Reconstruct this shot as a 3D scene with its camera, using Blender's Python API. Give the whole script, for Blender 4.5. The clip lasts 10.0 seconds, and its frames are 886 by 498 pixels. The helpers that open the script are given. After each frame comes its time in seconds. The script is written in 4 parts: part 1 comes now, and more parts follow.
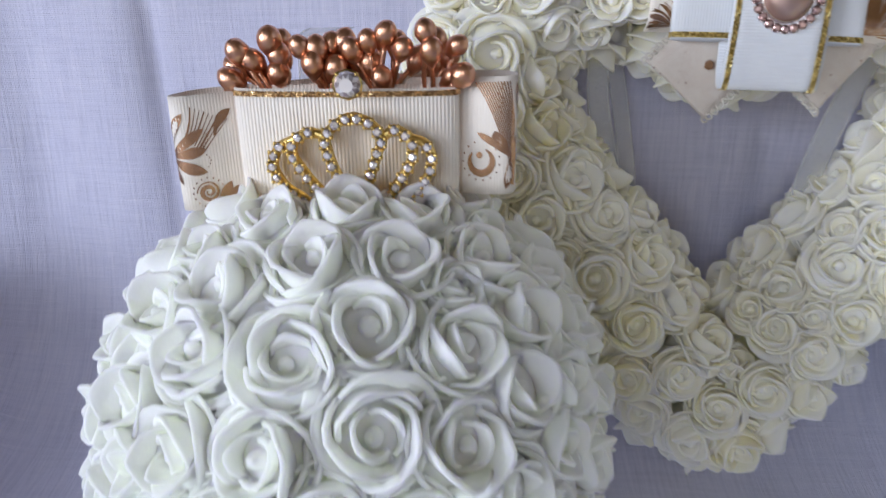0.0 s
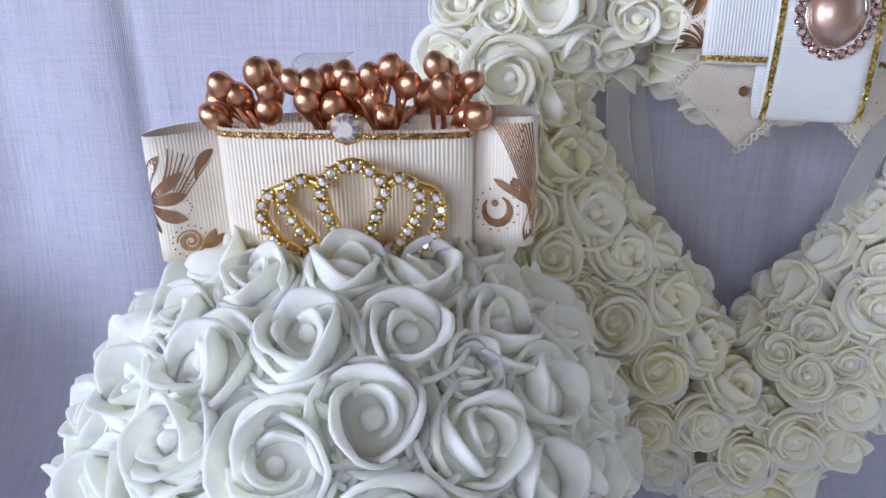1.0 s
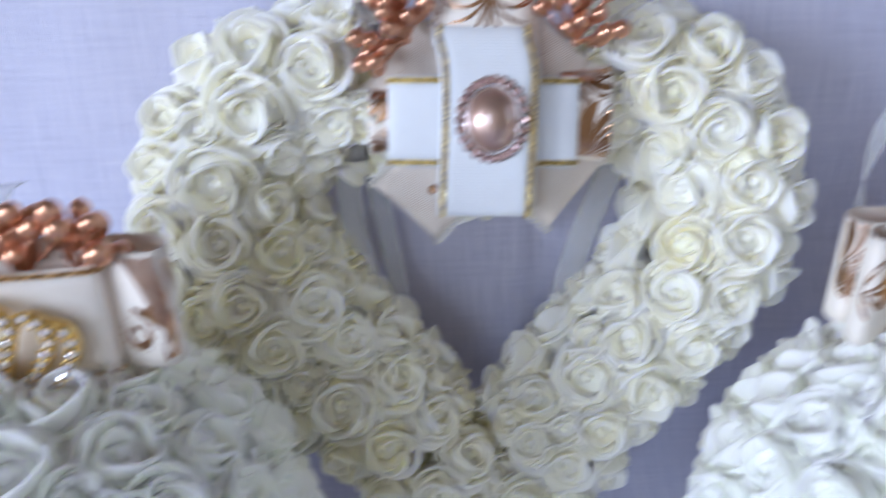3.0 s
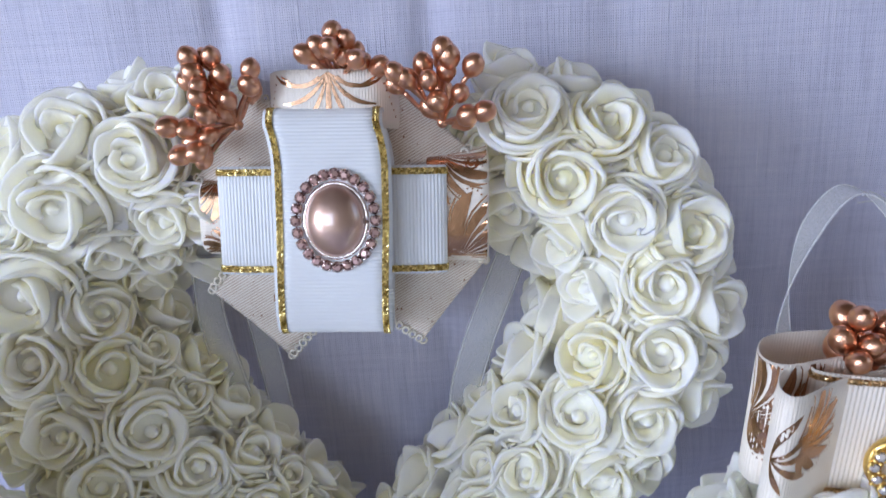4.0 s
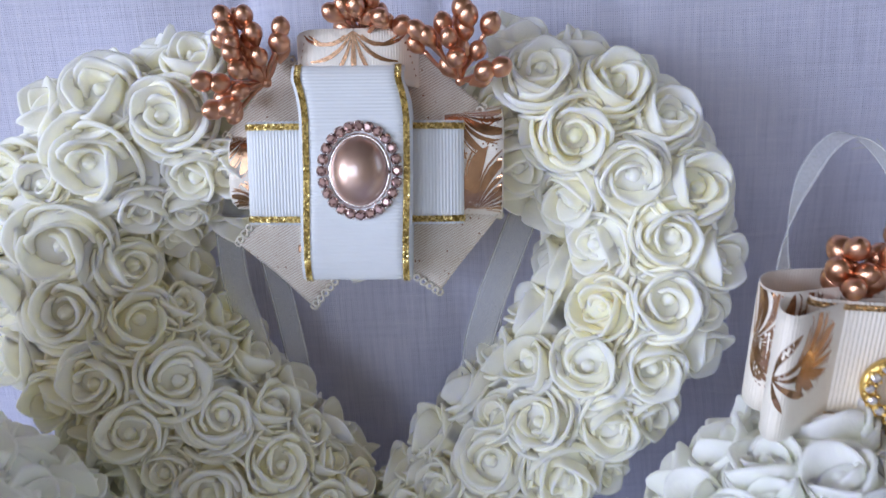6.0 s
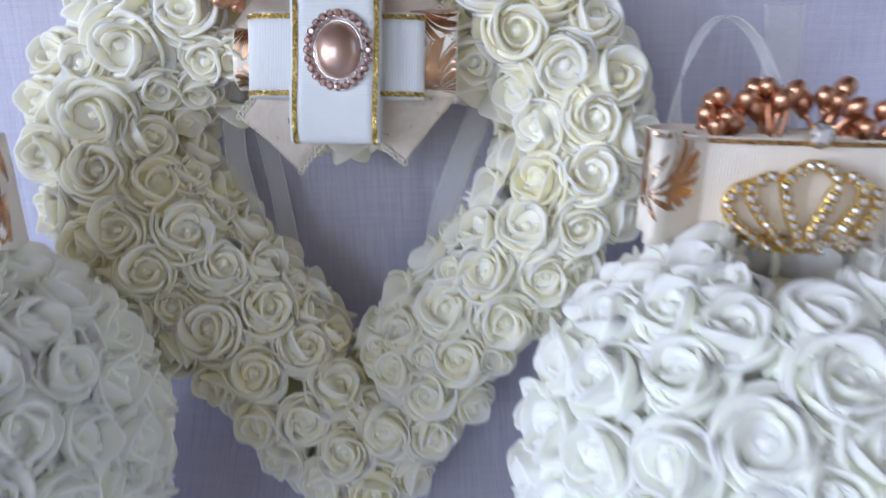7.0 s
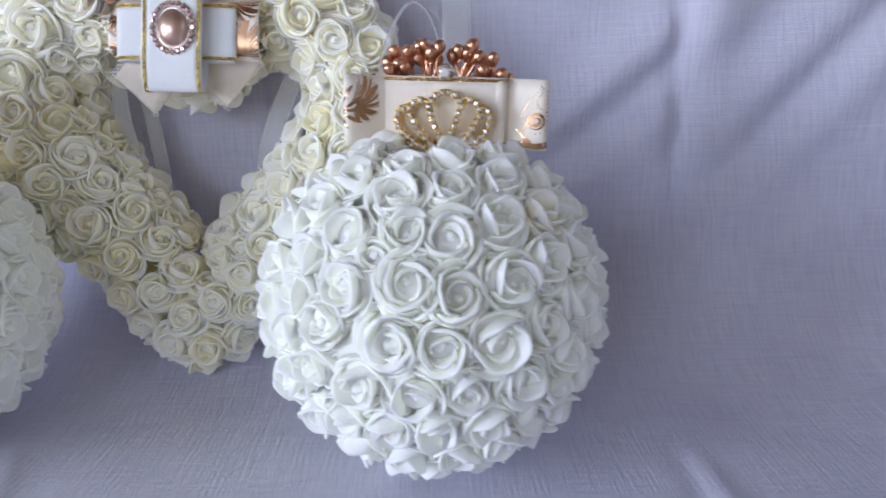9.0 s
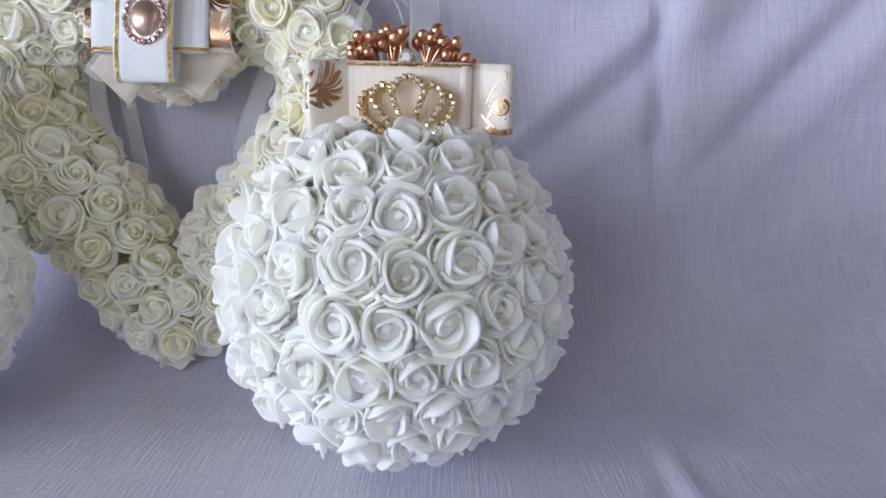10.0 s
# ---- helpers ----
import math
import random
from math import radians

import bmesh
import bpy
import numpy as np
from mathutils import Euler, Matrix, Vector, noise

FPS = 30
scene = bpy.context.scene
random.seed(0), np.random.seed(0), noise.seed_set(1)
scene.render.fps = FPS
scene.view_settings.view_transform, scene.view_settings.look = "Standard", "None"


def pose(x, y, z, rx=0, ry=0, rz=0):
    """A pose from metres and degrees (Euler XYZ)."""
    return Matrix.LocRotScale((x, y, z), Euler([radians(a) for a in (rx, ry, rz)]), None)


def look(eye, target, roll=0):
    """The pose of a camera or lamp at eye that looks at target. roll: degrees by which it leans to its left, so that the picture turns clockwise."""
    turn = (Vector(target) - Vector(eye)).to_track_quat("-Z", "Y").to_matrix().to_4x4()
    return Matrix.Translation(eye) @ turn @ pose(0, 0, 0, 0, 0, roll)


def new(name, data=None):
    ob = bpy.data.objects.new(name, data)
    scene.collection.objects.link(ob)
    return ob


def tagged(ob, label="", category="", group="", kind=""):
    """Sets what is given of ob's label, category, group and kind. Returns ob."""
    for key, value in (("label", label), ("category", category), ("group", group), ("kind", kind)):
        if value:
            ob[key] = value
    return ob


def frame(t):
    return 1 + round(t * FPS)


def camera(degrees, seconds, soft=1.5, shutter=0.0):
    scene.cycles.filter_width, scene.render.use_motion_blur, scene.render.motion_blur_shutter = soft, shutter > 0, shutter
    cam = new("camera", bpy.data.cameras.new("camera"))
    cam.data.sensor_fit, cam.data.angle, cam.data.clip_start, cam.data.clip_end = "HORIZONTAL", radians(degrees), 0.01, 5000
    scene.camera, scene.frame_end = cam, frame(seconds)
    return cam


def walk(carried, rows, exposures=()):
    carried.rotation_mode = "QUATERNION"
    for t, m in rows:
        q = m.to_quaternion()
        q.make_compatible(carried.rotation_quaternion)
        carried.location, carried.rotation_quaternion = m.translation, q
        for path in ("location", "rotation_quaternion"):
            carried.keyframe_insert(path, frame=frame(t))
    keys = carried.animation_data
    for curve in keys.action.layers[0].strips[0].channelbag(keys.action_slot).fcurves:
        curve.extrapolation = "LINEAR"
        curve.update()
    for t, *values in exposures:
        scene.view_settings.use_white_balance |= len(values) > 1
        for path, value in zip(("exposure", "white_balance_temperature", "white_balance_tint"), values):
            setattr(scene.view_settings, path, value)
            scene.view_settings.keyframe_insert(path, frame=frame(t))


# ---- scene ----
cam = camera(66.43, 10.0, shutter=0.7)
PATH = [
    (0, (-0.13598, -0.31699, 0.26628), (-0.13981, 0.14820, 0.08303), -0.78),
    (0.5, (-0.14276, -0.29128, 0.27259), (-0.14448, 0.17231, 0.08529), -0.64),
    (1, (-0.14072, -0.28325, 0.27762), (-0.14160, 0.17857, 0.08600), -0.43),
    (1.5, (-0.14372, -0.28533, 0.27776), (-0.14307, 0.17650, 0.08616), -0.40),
    (2, (-0.13882, -0.28725, 0.28099), (-0.13002, 0.17363, 0.08730), -0.39),
    (2.5, (-0.09147, -0.28985, 0.29191), (-0.07780, 0.17231, 0.10160), -1.76),
    (3, (-0.03470, -0.29201, 0.31144), (-0.00140, 0.17439, 0.13437), -2.07),
    (3.2, (-0.00512, -0.27800, 0.32217), (0.01797, 0.18756, 0.14128), -3.31),
    (4.3, (0.03610, -0.23566, 0.32667), (0.05495, 0.23807, 0.16787), -3.30),
    (4.5, (0.03676, -0.23778, 0.32615), (0.05573, 0.23631, 0.16843), -3.30),
    (5, (0.03084, -0.24147, 0.31676), (0.05062, 0.23297, 0.16020), -3.30),
    (6.5, (0.02525, -0.28326, 0.29475), (0.04646, 0.19263, 0.14282), -2.93),
    (7, (0.04228, -0.32948, 0.26571), (0.05597, 0.14744, 0.11618), -1.95),
    (7.5, (0.06059, -0.39100, 0.26048), (0.07068, 0.08833, 0.11859), -1.63),
    (8, (0.08610, -0.44507, 0.25094), (0.09779, 0.03567, 0.11402), -1.42),
    (8.5, (0.12938, -0.47141, 0.24396), (0.14378, 0.00963, 0.10836), -1.46),
    (9, (0.17397, -0.48524, 0.23022), (0.18105, -0.00212, 0.10159), -1.72),
    (9.5, (0.19720, -0.48790, 0.22510), (0.19733, -0.00283, 0.10385), -1.46),
    (10, (0.20476, -0.48211, 0.21037), (0.19926, 0.00443, 0.09527), -1.72),
]
# seconds, stops, white balance
BALANCE = [(0.0, -0.02, 6450, 13), (1.0, 0.08, 6250, 14), (2.0, 0.02, 6350, 15), (3.0, 0.28, 5850, 13), (5.0, 0.15, 6050, 14), (6.5, 0.15, 6000, 14), (7.0, 0.18, 6100, 13), (7.5, 0.08, 5850, 14), (8.0, 0.05, 5850, 14), (8.7, 0.2, 6080, 14), (10.0, 0.3, 6400, 14)]
walk(cam, [(t, look(eye, target, roll)) for t, eye, target, roll in PATH], BALANCE)

# ---- daylight ----
world = bpy.data.worlds.new("world")
scene.world = world
world.use_nodes = True
sky = world.node_tree.nodes.new("ShaderNodeTexSky")
sky.sky_type, sky.sun_disc = "NISHITA", False
sky.sun_elevation, sky.sun_rotation = radians(35), radians(250)
world.node_tree.links.new(sky.outputs[0], world.node_tree.nodes["Background"].inputs[0])
world.node_tree.nodes["Background"].inputs[1].default_value = 0.1


def window_light(name, m, width, height, watts, colour):
    lamp = bpy.data.lights.new(name, "AREA")
    lamp.shape, lamp.size, lamp.size_y, lamp.energy, lamp.color = "RECTANGLE", width, height, watts, colour
    ob = new(name, lamp)
    ob.matrix_world = m
    return ob


# daylight in the openings of the window beside the things and of the one behind the camera
DAY = (0.775, 0.88, 1.03)
window_light("window_daylight", look((-1.30, -2.57, 0.80), (0.0, -0.1, 0.15)), 1.4, 1.1, 14.5, DAY)
window_light("west_window_daylight", look((-2.17, -1.25, 0.56), (0.0, -0.1, 0.15)), 1.1, 0.9, 39.0, DAY)
# weak fill lamp added at the far side, where no window is known
window_light("side_fill_light", look((1.97, -0.75, 0.9), (0.1, -0.1, 0.15)), 0.8, 1.0, 1.4, DAY)
scene.cycles.max_bounces, scene.cycles.diffuse_bounces = 24, 18


# ---- materials ----
def material(name, colour, rough=0.6, metal=0.0, **more):
    mat = bpy.data.materials.new(name)
    mat.use_nodes = True
    nodes, links = mat.node_tree.nodes, mat.node_tree.links
    b = nodes["Principled BSDF"]
    b.inputs["Base Color"].default_value = (*colour, 1)
    b.inputs["Roughness"].default_value = rough
    b.inputs["Metallic"].default_value = metal
    for key, value in more.items():
        b.inputs[key.replace("_", " ")].default_value = value
    return mat, nodes, links, b


def coords(nodes, kind="Object"):
    return nodes.new("ShaderNodeTexCoord").outputs[kind]


def grain(nodes, links, at, scale, detail=4.0, rough=0.6):
    n = nodes.new("ShaderNodeTexNoise")
    n.inputs["Scale"].default_value, n.inputs["Detail"].default_value, n.inputs["Roughness"].default_value = scale, detail, rough
    links.new(at, n.inputs["Vector"])
    return n.outputs[0]


def ramp(nodes, links, fac, stops):
    r = nodes.new("ShaderNodeValToRGB")
    while len(r.color_ramp.elements) < len(stops):
        r.color_ramp.elements.new(0.5)
    for e, (at, colour) in zip(r.color_ramp.elements, stops):
        e.position, e.color = at, (*colour, 1)
    links.new(fac, r.inputs[0])
    return r.outputs[0]


def bump(nodes, links, b, height, strength, distance, after=None):
    n = nodes.new("ShaderNodeBump")
    n.inputs["Strength"].default_value, n.inputs["Distance"].default_value = strength, distance
    links.new(height, n.inputs["Height"])
    if after is not None:
        links.new(after, n.inputs["Normal"])
    links.new(n.outputs[0], b.inputs["Normal"])
    return n.outputs[0]


def foam(name, low, high, through_):
    """Soft closed-cell foam sheet: matt, lets some light through, each rose a shade of its own."""
    mat, nodes, links, b = material(name, high, 0.75, 0.0)
    b.inputs["Specular IOR Level"].default_value = 0.15
    b.inputs["Sheen Weight"].default_value = 0.1
    info = nodes.new("ShaderNodeObjectInfo")
    at = coords(nodes)
    shade = nodes.new("ShaderNodeMath")
    shade.operation = "MULTIPLY_ADD"
    links.new(grain(nodes, links, at, 3.0), shade.inputs[0])
    shade.inputs[1].default_value = 0.5
    links.new(info.outputs["Random"], shade.inputs[2])
    links.new(ramp(nodes, links, shade.outputs[0], [(0.25, low), (1.0, high)]), b.inputs["Base Color"])
    bump(nodes, links, b, grain(nodes, links, at, 28.0, 3.0), 0.10, 0.02)
    b.inputs["Subsurface Weight"].default_value = 0.9
    b.inputs["Subsurface Scale"].default_value = 0.006
    b.inputs["Subsurface Radius"].default_value = through_
    return mat


FOAM_WHITE = foam("white_foam", (0.966, 0.975, 0.905), (0.980, 0.985, 0.940), (0.95, 1.0, 0.80))
FOAM_IVORY = foam("ivory_foam", (0.974, 0.946, 0.80), (0.984, 0.962, 0.855), (1.0, 0.98, 0.70))
FOAM_WARM = foam("warm_white_foam", (0.955, 0.970, 0.90), (0.970, 0.980, 0.94), (0.92, 1.0, 0.75))
FOAM_YELLOW = foam("yellowed_foam", (0.968, 0.925, 0.72), (0.975, 0.938, 0.78), (1.0, 0.94, 0.55))


def cloth_material():
    mat, nodes, links, b = material("white_linen", (0.7, 0.7, 0.78), 0.85, 0.0, Sheen_Weight=0.2)
    uv = coords(nodes, "UV")

    def threads(direction, scale, warp):
        w = nodes.new("ShaderNodeTexWave")
        w.wave_type, w.bands_direction, w.wave_profile = "BANDS", direction, "SIN"
        w.inputs["Scale"].default_value, w.inputs["Distortion"].default_value = scale, warp
        w.inputs["Detail"].default_value, w.inputs["Detail Scale"].default_value = 2.0, 0.35
        links.new(uv, w.inputs["Vector"])
        return w.outputs["Fac"]

    def slubs(sx, sy, scale):
        m = nodes.new("ShaderNodeMapping")
        m.inputs["Scale"].default_value = (sx, sy, 1)
        links.new(uv, m.inputs["Vector"])
        return grain(nodes, links, m.outputs[0], scale, 3.0, 0.6)

    def mix(a, c, how, k=None):
        n = nodes.new("ShaderNodeMath")
        n.operation = how
        links.new(a, n.inputs[0])
        if isinstance(c, float):
            n.inputs[1].default_value = c
        else:
            links.new(c, n.inputs[1])
        if k is not None:
            n.inputs[2].default_value = k
        return n.outputs[0]

    weave = mix(threads("X", 310.0, 1.8), threads("Y", 285.0, 1.8), "MULTIPLY")
    warp, weft = slubs(1.0, 0.05, 520.0), slubs(0.06, 1.0, 430.0)
    cloudy = grain(nodes, links, uv, 9.0, 4.0)
    yarn = mix(mix(warp, 1.25, "MULTIPLY"), mix(weft, 0.75, "MULTIPLY"), "ADD")

    def thick(fac):
        n = nodes.new("ShaderNodeMapRange")
        n.inputs["From Min"].default_value, n.inputs["From Max"].default_value = 0.64, 0.75
        links.new(fac, n.inputs["Value"])
        return n.outputs[0]

    knots = mix(thick(slubs(1.0, 0.045, 300.0)), thick(slubs(0.05, 1.0, 260.0)), "MAXIMUM")
    both = mix(mix(mix(weave, 0.34, "MULTIPLY"), yarn, "ADD"), mix(knots, 0.5, "MULTIPLY"), "ADD")
    tone = mix(mix(mix(both, 0.34, "MULTIPLY"), mix(cloudy, 0.25, "MULTIPLY"), "ADD"), 0.05, "SUBTRACT")
    links.new(ramp(nodes, links, tone, [(0.20, (0.415, 0.408, 0.54)), (0.42, (0.58, 0.572, 0.722)), (0.64, (0.71, 0.69, 0.81))]), b.inputs["Base Color"])
    bump(nodes, links, b, both, 0.6, 0.0009)
    return mat


LINEN = cloth_material()


def woven(name, colour, colour_b, rough, scale, relief):
    mat, nodes, links, b = material(name, colour, rough, 0.0, Sheen_Weight=0.25)
    at = coords(nodes)
    links.new(ramp(nodes, links, grain(nodes, links, at, 60.0), [(0.35, colour_b), (0.65, colour)]), b.inputs["Base Color"])
    bump(nodes, links, b, grain(nodes, links, at, scale, 3.0), relief, 0.0004)
    return mat


CREAM_GROSGRAIN = woven("cream_grosgrain", (0.945, 0.87, 0.785), (0.885, 0.795, 0.71), 0.5, 2500.0, 0.35)
WHITE_GROSGRAIN = woven("white_grosgrain", (0.82, 0.835, 0.87), (0.79, 0.80, 0.835), 0.45, 2500.0, 0.2)
LACE = woven("ivory_lace", (0.85, 0.80, 0.72), (0.78, 0.72, 0.62), 0.8, 3000.0, 0.6)


def metal(name, colour, rough, scale=900.0, relief=0.2, metallic=1.0):
    mat, nodes, links, b = material(name, colour, rough, metallic)
    at = coords(nodes)
    dark = tuple(0.72 * c for c in colour)
    links.new(ramp(nodes, links, grain(nodes, links, at, 120.0), [(0.35, dark), (0.6, colour)]), b.inputs["Base Color"])
    bump(nodes, links, b, grain(nodes, links, at, scale, 2.0), relief, 0.0004)
    return mat


def lurex(name, dark, light):
    """Metal thread: the differing glint of each stitch is put into its colour, by chance."""
    mat, nodes, links, b = material(name, light, 0.36, 1.0)
    links.new(ramp(nodes, links, nodes.new("ShaderNodeNewGeometry").outputs["Random Per Island"], [(0.1, dark), (0.9, light)]), b.inputs["Base Color"])
    bump(nodes, links, b, grain(nodes, links, coords(nodes), 2400.0, 2.0), 0.3, 0.0003)
    return mat


GOLD_THREAD = lurex("gold_thread", (0.36, 0.24, 0.06), (1.0, 0.83, 0.38))
COPPER_THREAD = lurex("copper_gold_thread", (0.34, 0.19, 0.08), (1.0, 0.74, 0.40))
GOLD = metal("gilt_metal", (0.98, 0.70, 0.24), 0.28)
ROSE_GOLD = metal("rose_gold_metal", (0.95, 0.84, 0.82), 0.16)
COPPER_FOIL = metal("copper_foil", (0.60, 0.35, 0.21), 0.24, 700.0, 0.25)
COPPER_PAINT = metal("pearly_copper_paint", (0.84, 0.45, 0.29), 0.29, 330.0, 0.08, 1.0)


def crystal(name, dark, light):
    """A foil-backed cut stone: the sparkle of inner reflections is painted as a random tone per facet."""
    mat, nodes, links, b = material(name, light, 0.08, 0.5)
    facet = nodes.new("ShaderNodeNewGeometry").outputs["Random Per Island"]
    links.new(ramp(nodes, links, facet, [(0.1, dark), (0.55, tuple((d + e) / 2 for d, e in zip(dark, light))), (0.8, light)]), b.inputs["Base Color"])
    return mat


CRYSTAL = crystal("foil_backed_crystal", (0.40, 0.34, 0.36), (0.97, 0.92, 0.94))
PINK_CRYSTAL = crystal("pink_foil_backed_crystal", (0.10, 0.035, 0.03), (0.86, 0.58, 0.54))
PEARL = material("pearl_glaze", (0.60, 0.40, 0.33), 0.36, 0.8, Coat_Weight=1.0, Coat_Roughness=0.08, Coat_IOR=1.9)[0]
GREEN_FOAM = foam("pale_green_foam_base", (0.74, 0.74, 0.58), (0.80, 0.80, 0.66), (1.0, 1.0, 0.7))
# unseen ceiling, given a dark colour so that less light bounces onto the ground
CEILING = woven("dark_unseen_ceiling", (0.20, 0.15, 0.11), (0.15, 0.11, 0.08), 0.7, 60.0, 0.2)
PLASTER = woven("plaster", (0.66, 0.59, 0.46), (0.62, 0.55, 0.42), 0.9, 60.0, 0.2)


def sheer(name, colour, cover):
    """Organza: a fine see-through weave."""
    mat, nodes, links, b = material(name, colour, 0.5, 0.0)
    b.inputs["Transmission Weight"].default_value = 0.0
    out = nodes["Material Output"]
    clear, mixer, glow, two = (nodes.new("ShaderNode" + k) for k in ("BsdfTransparent", "MixShader", "BsdfTranslucent", "MixShader"))
    glow.inputs[0].default_value = (*colour, 1)
    two.inputs[0].default_value = 0.35
    links.new(b.outputs[0], two.inputs[1])
    links.new(glow.outputs[0], two.inputs[2])
    at = coords(nodes)
    cover_node = nodes.new("ShaderNodeMapRange")
    cover_node.inputs["To Min"].default_value, cover_node.inputs["To Max"].default_value = cover - 0.12, cover + 0.12
    links.new(grain(nodes, links, at, 1500.0, 2.0), cover_node.inputs["Value"])
    links.new(cover_node.outputs[0], mixer.inputs[0])
    links.new(clear.outputs[0], mixer.inputs[1])
    links.new(two.outputs[0], mixer.inputs[2])
    links.new(mixer.outputs[0], out.inputs["Surface"])
    return mat


ORGANZA = sheer("white_organza", (0.88, 0.89, 0.91), 0.30)
ORGANZA_EDGE = sheer("organza_selvedge", (0.88, 0.88, 0.90), 0.7)


def glitter_mesh():
    """Open mesh ribbon: slanting rows of pale thread over a darker ground, short cross threads, scattered copper specks."""
    mat, nodes, links, b = material("glitter_mesh_ribbon", (0.82, 0.74, 0.66), 0.5, 0.0, Sheen_Weight=0.2)
    at = coords(nodes)

    def rows(turn, scale, warp):
        lean = nodes.new("ShaderNodeMapping")
        lean.inputs["Rotation"].default_value = (0, radians(turn), 0)
        links.new(at, lean.inputs["Vector"])
        w = nodes.new("ShaderNodeTexWave")
        w.wave_type, w.bands_direction = "BANDS", "Z"
        w.inputs["Scale"].default_value, w.inputs["Distortion"].default_value, w.inputs["Detail Scale"].default_value = scale, warp, 60.0
        links.new(lean.outputs[0], w.inputs["Vector"])
        return w.outputs["Fac"]

    def sums(a, c, how, k):
        n = nodes.new("ShaderNodeMath")
        n.operation, n.inputs[2].default_value = how, k
        links.new(a, n.inputs[0])
        if isinstance(c, float):
            n.inputs[1].default_value = c
        else:
            links.new(c, n.inputs[1])
        return n.outputs[0]

    cross = sums(rows(-62, 560.0, 3.0), 0.35, "MULTIPLY", 0)
    net = sums(sums(rows(28, 330.0, 1.5), 0.65, "MULTIPLY", 0), cross, "ADD", 0)
    tone = sums(grain(nodes, links, at, 160.0, 3.0), 0.5, "MULTIPLY", 0)
    tint = ramp(nodes, links, sums(net, tone, "ADD", 0), [(0.30, (0.52, 0.37, 0.28)), (0.62, (0.87, 0.74, 0.63)), (0.95, (0.98, 0.92, 0.84))])
    cells = nodes.new("ShaderNodeTexVoronoi")
    cells.inputs["Scale"].default_value = 620.0
    links.new(at, cells.inputs["Vector"])
    split = nodes.new("ShaderNodeSeparateColor")
    links.new(cells.outputs["Color"], split.inputs[0])
    near = sums(cells.outputs["Distance"], 0.26, "LESS_THAN", 0)
    speck = sums(sums(split.outputs[0], 0.93, "GREATER_THAN", 0), near, "MULTIPLY", 0)
    mixer = nodes.new("ShaderNodeMix")
    mixer.data_type = "RGBA"
    links.new(speck, mixer.inputs["Factor"])
    links.new(tint, mixer.inputs[6])
    mixer.inputs[7].default_value = (0.42, 0.22, 0.12, 1)
    links.new(mixer.outputs[2], b.inputs["Base Color"])
    links.new(speck, b.inputs["Metallic"])
    bump(nodes, links, b, net, 0.6, 0.0004)
    return mat


GLITTER = glitter_mesh()


# ---- small tools ----
def mesh_of(name, bm, mat, smooth=True):
    bm.normal_update()
    for f in bm.faces:
        f.smooth = smooth
    data = bpy.data.meshes.new(name)
    bm.to_mesh(data)
    bm.free()
    data.materials.append(mat)
    return data


def part(name, bm, mat, parent, label="", smooth=True):
    ob = new(name, bm if isinstance(bm, bpy.types.Mesh) else mesh_of(name, bm, mat, smooth))
    ob.parent = parent
    return tagged(ob, label)


def spline(points, per, closed=False):
    """A smooth line through the points."""
    p = [Vector(q) for q in points]
    m, out = len(p), []
    for i in range(m if closed else m - 1):
        if closed:
            a, b, c, d = p[i - 1], p[i], p[(i + 1) % m], p[(i + 2) % m]
        else:
            a, b, c, d = p[max(i - 1, 0)], p[i], p[i + 1], p[min(i + 2, m - 1)]
        for k in range(per):
            s = k / per
            out.append(0.5 * (2 * b + (c - a) * s + (2 * a - 5 * b + 4 * c - d) * s * s + (3 * b - a - 3 * c + d) * s**3))
    if not closed:
        out.append(p[-1])
    return out


def resample(line, step):
    """The line with points one step apart, and its length."""
    far = [0.0]
    for a, b in zip(line, line[1:]):
        far.append(far[-1] + (b - a).length)
    count = max(2, round(far[-1] / step))
    out, i = [], 0
    for k in range(count + 1):
        want = far[-1] * k / count
        while i < len(far) - 2 and far[i + 1] < want:
            i += 1
        span = max(far[i + 1] - far[i], 1e-9)
        out.append(line[i].lerp(line[i + 1], min(1.0, max(0.0, (want - far[i]) / span))))
    return out, far[-1]


def tube(bm, line, radius, sides=8, taper=1.0):
    rings = []
    for i, p in enumerate(line):
        t = (line[min(i + 1, len(line) - 1)] - line[max(i - 1, 0)]).normalized()
        a = t.orthogonal().normalized() if not rings else (old - t * old.dot(t)).normalized()
        old = a
        b = t.cross(a)
        r = radius * (1 + (taper - 1) * i / max(1, len(line) - 1))
        rings.append([bm.verts.new(p + r * (a * math.cos(k * math.tau / sides) + b * math.sin(k * math.tau / sides))) for k in range(sides)])
    for one, two in zip(rings, rings[1:]):
        for k in range(sides):
            bm.faces.new((one[k], one[(k + 1) % sides], two[(k + 1) % sides], two[k]))
    bm.faces.new(rings[0][::-1])
    bm.faces.new(rings[-1])


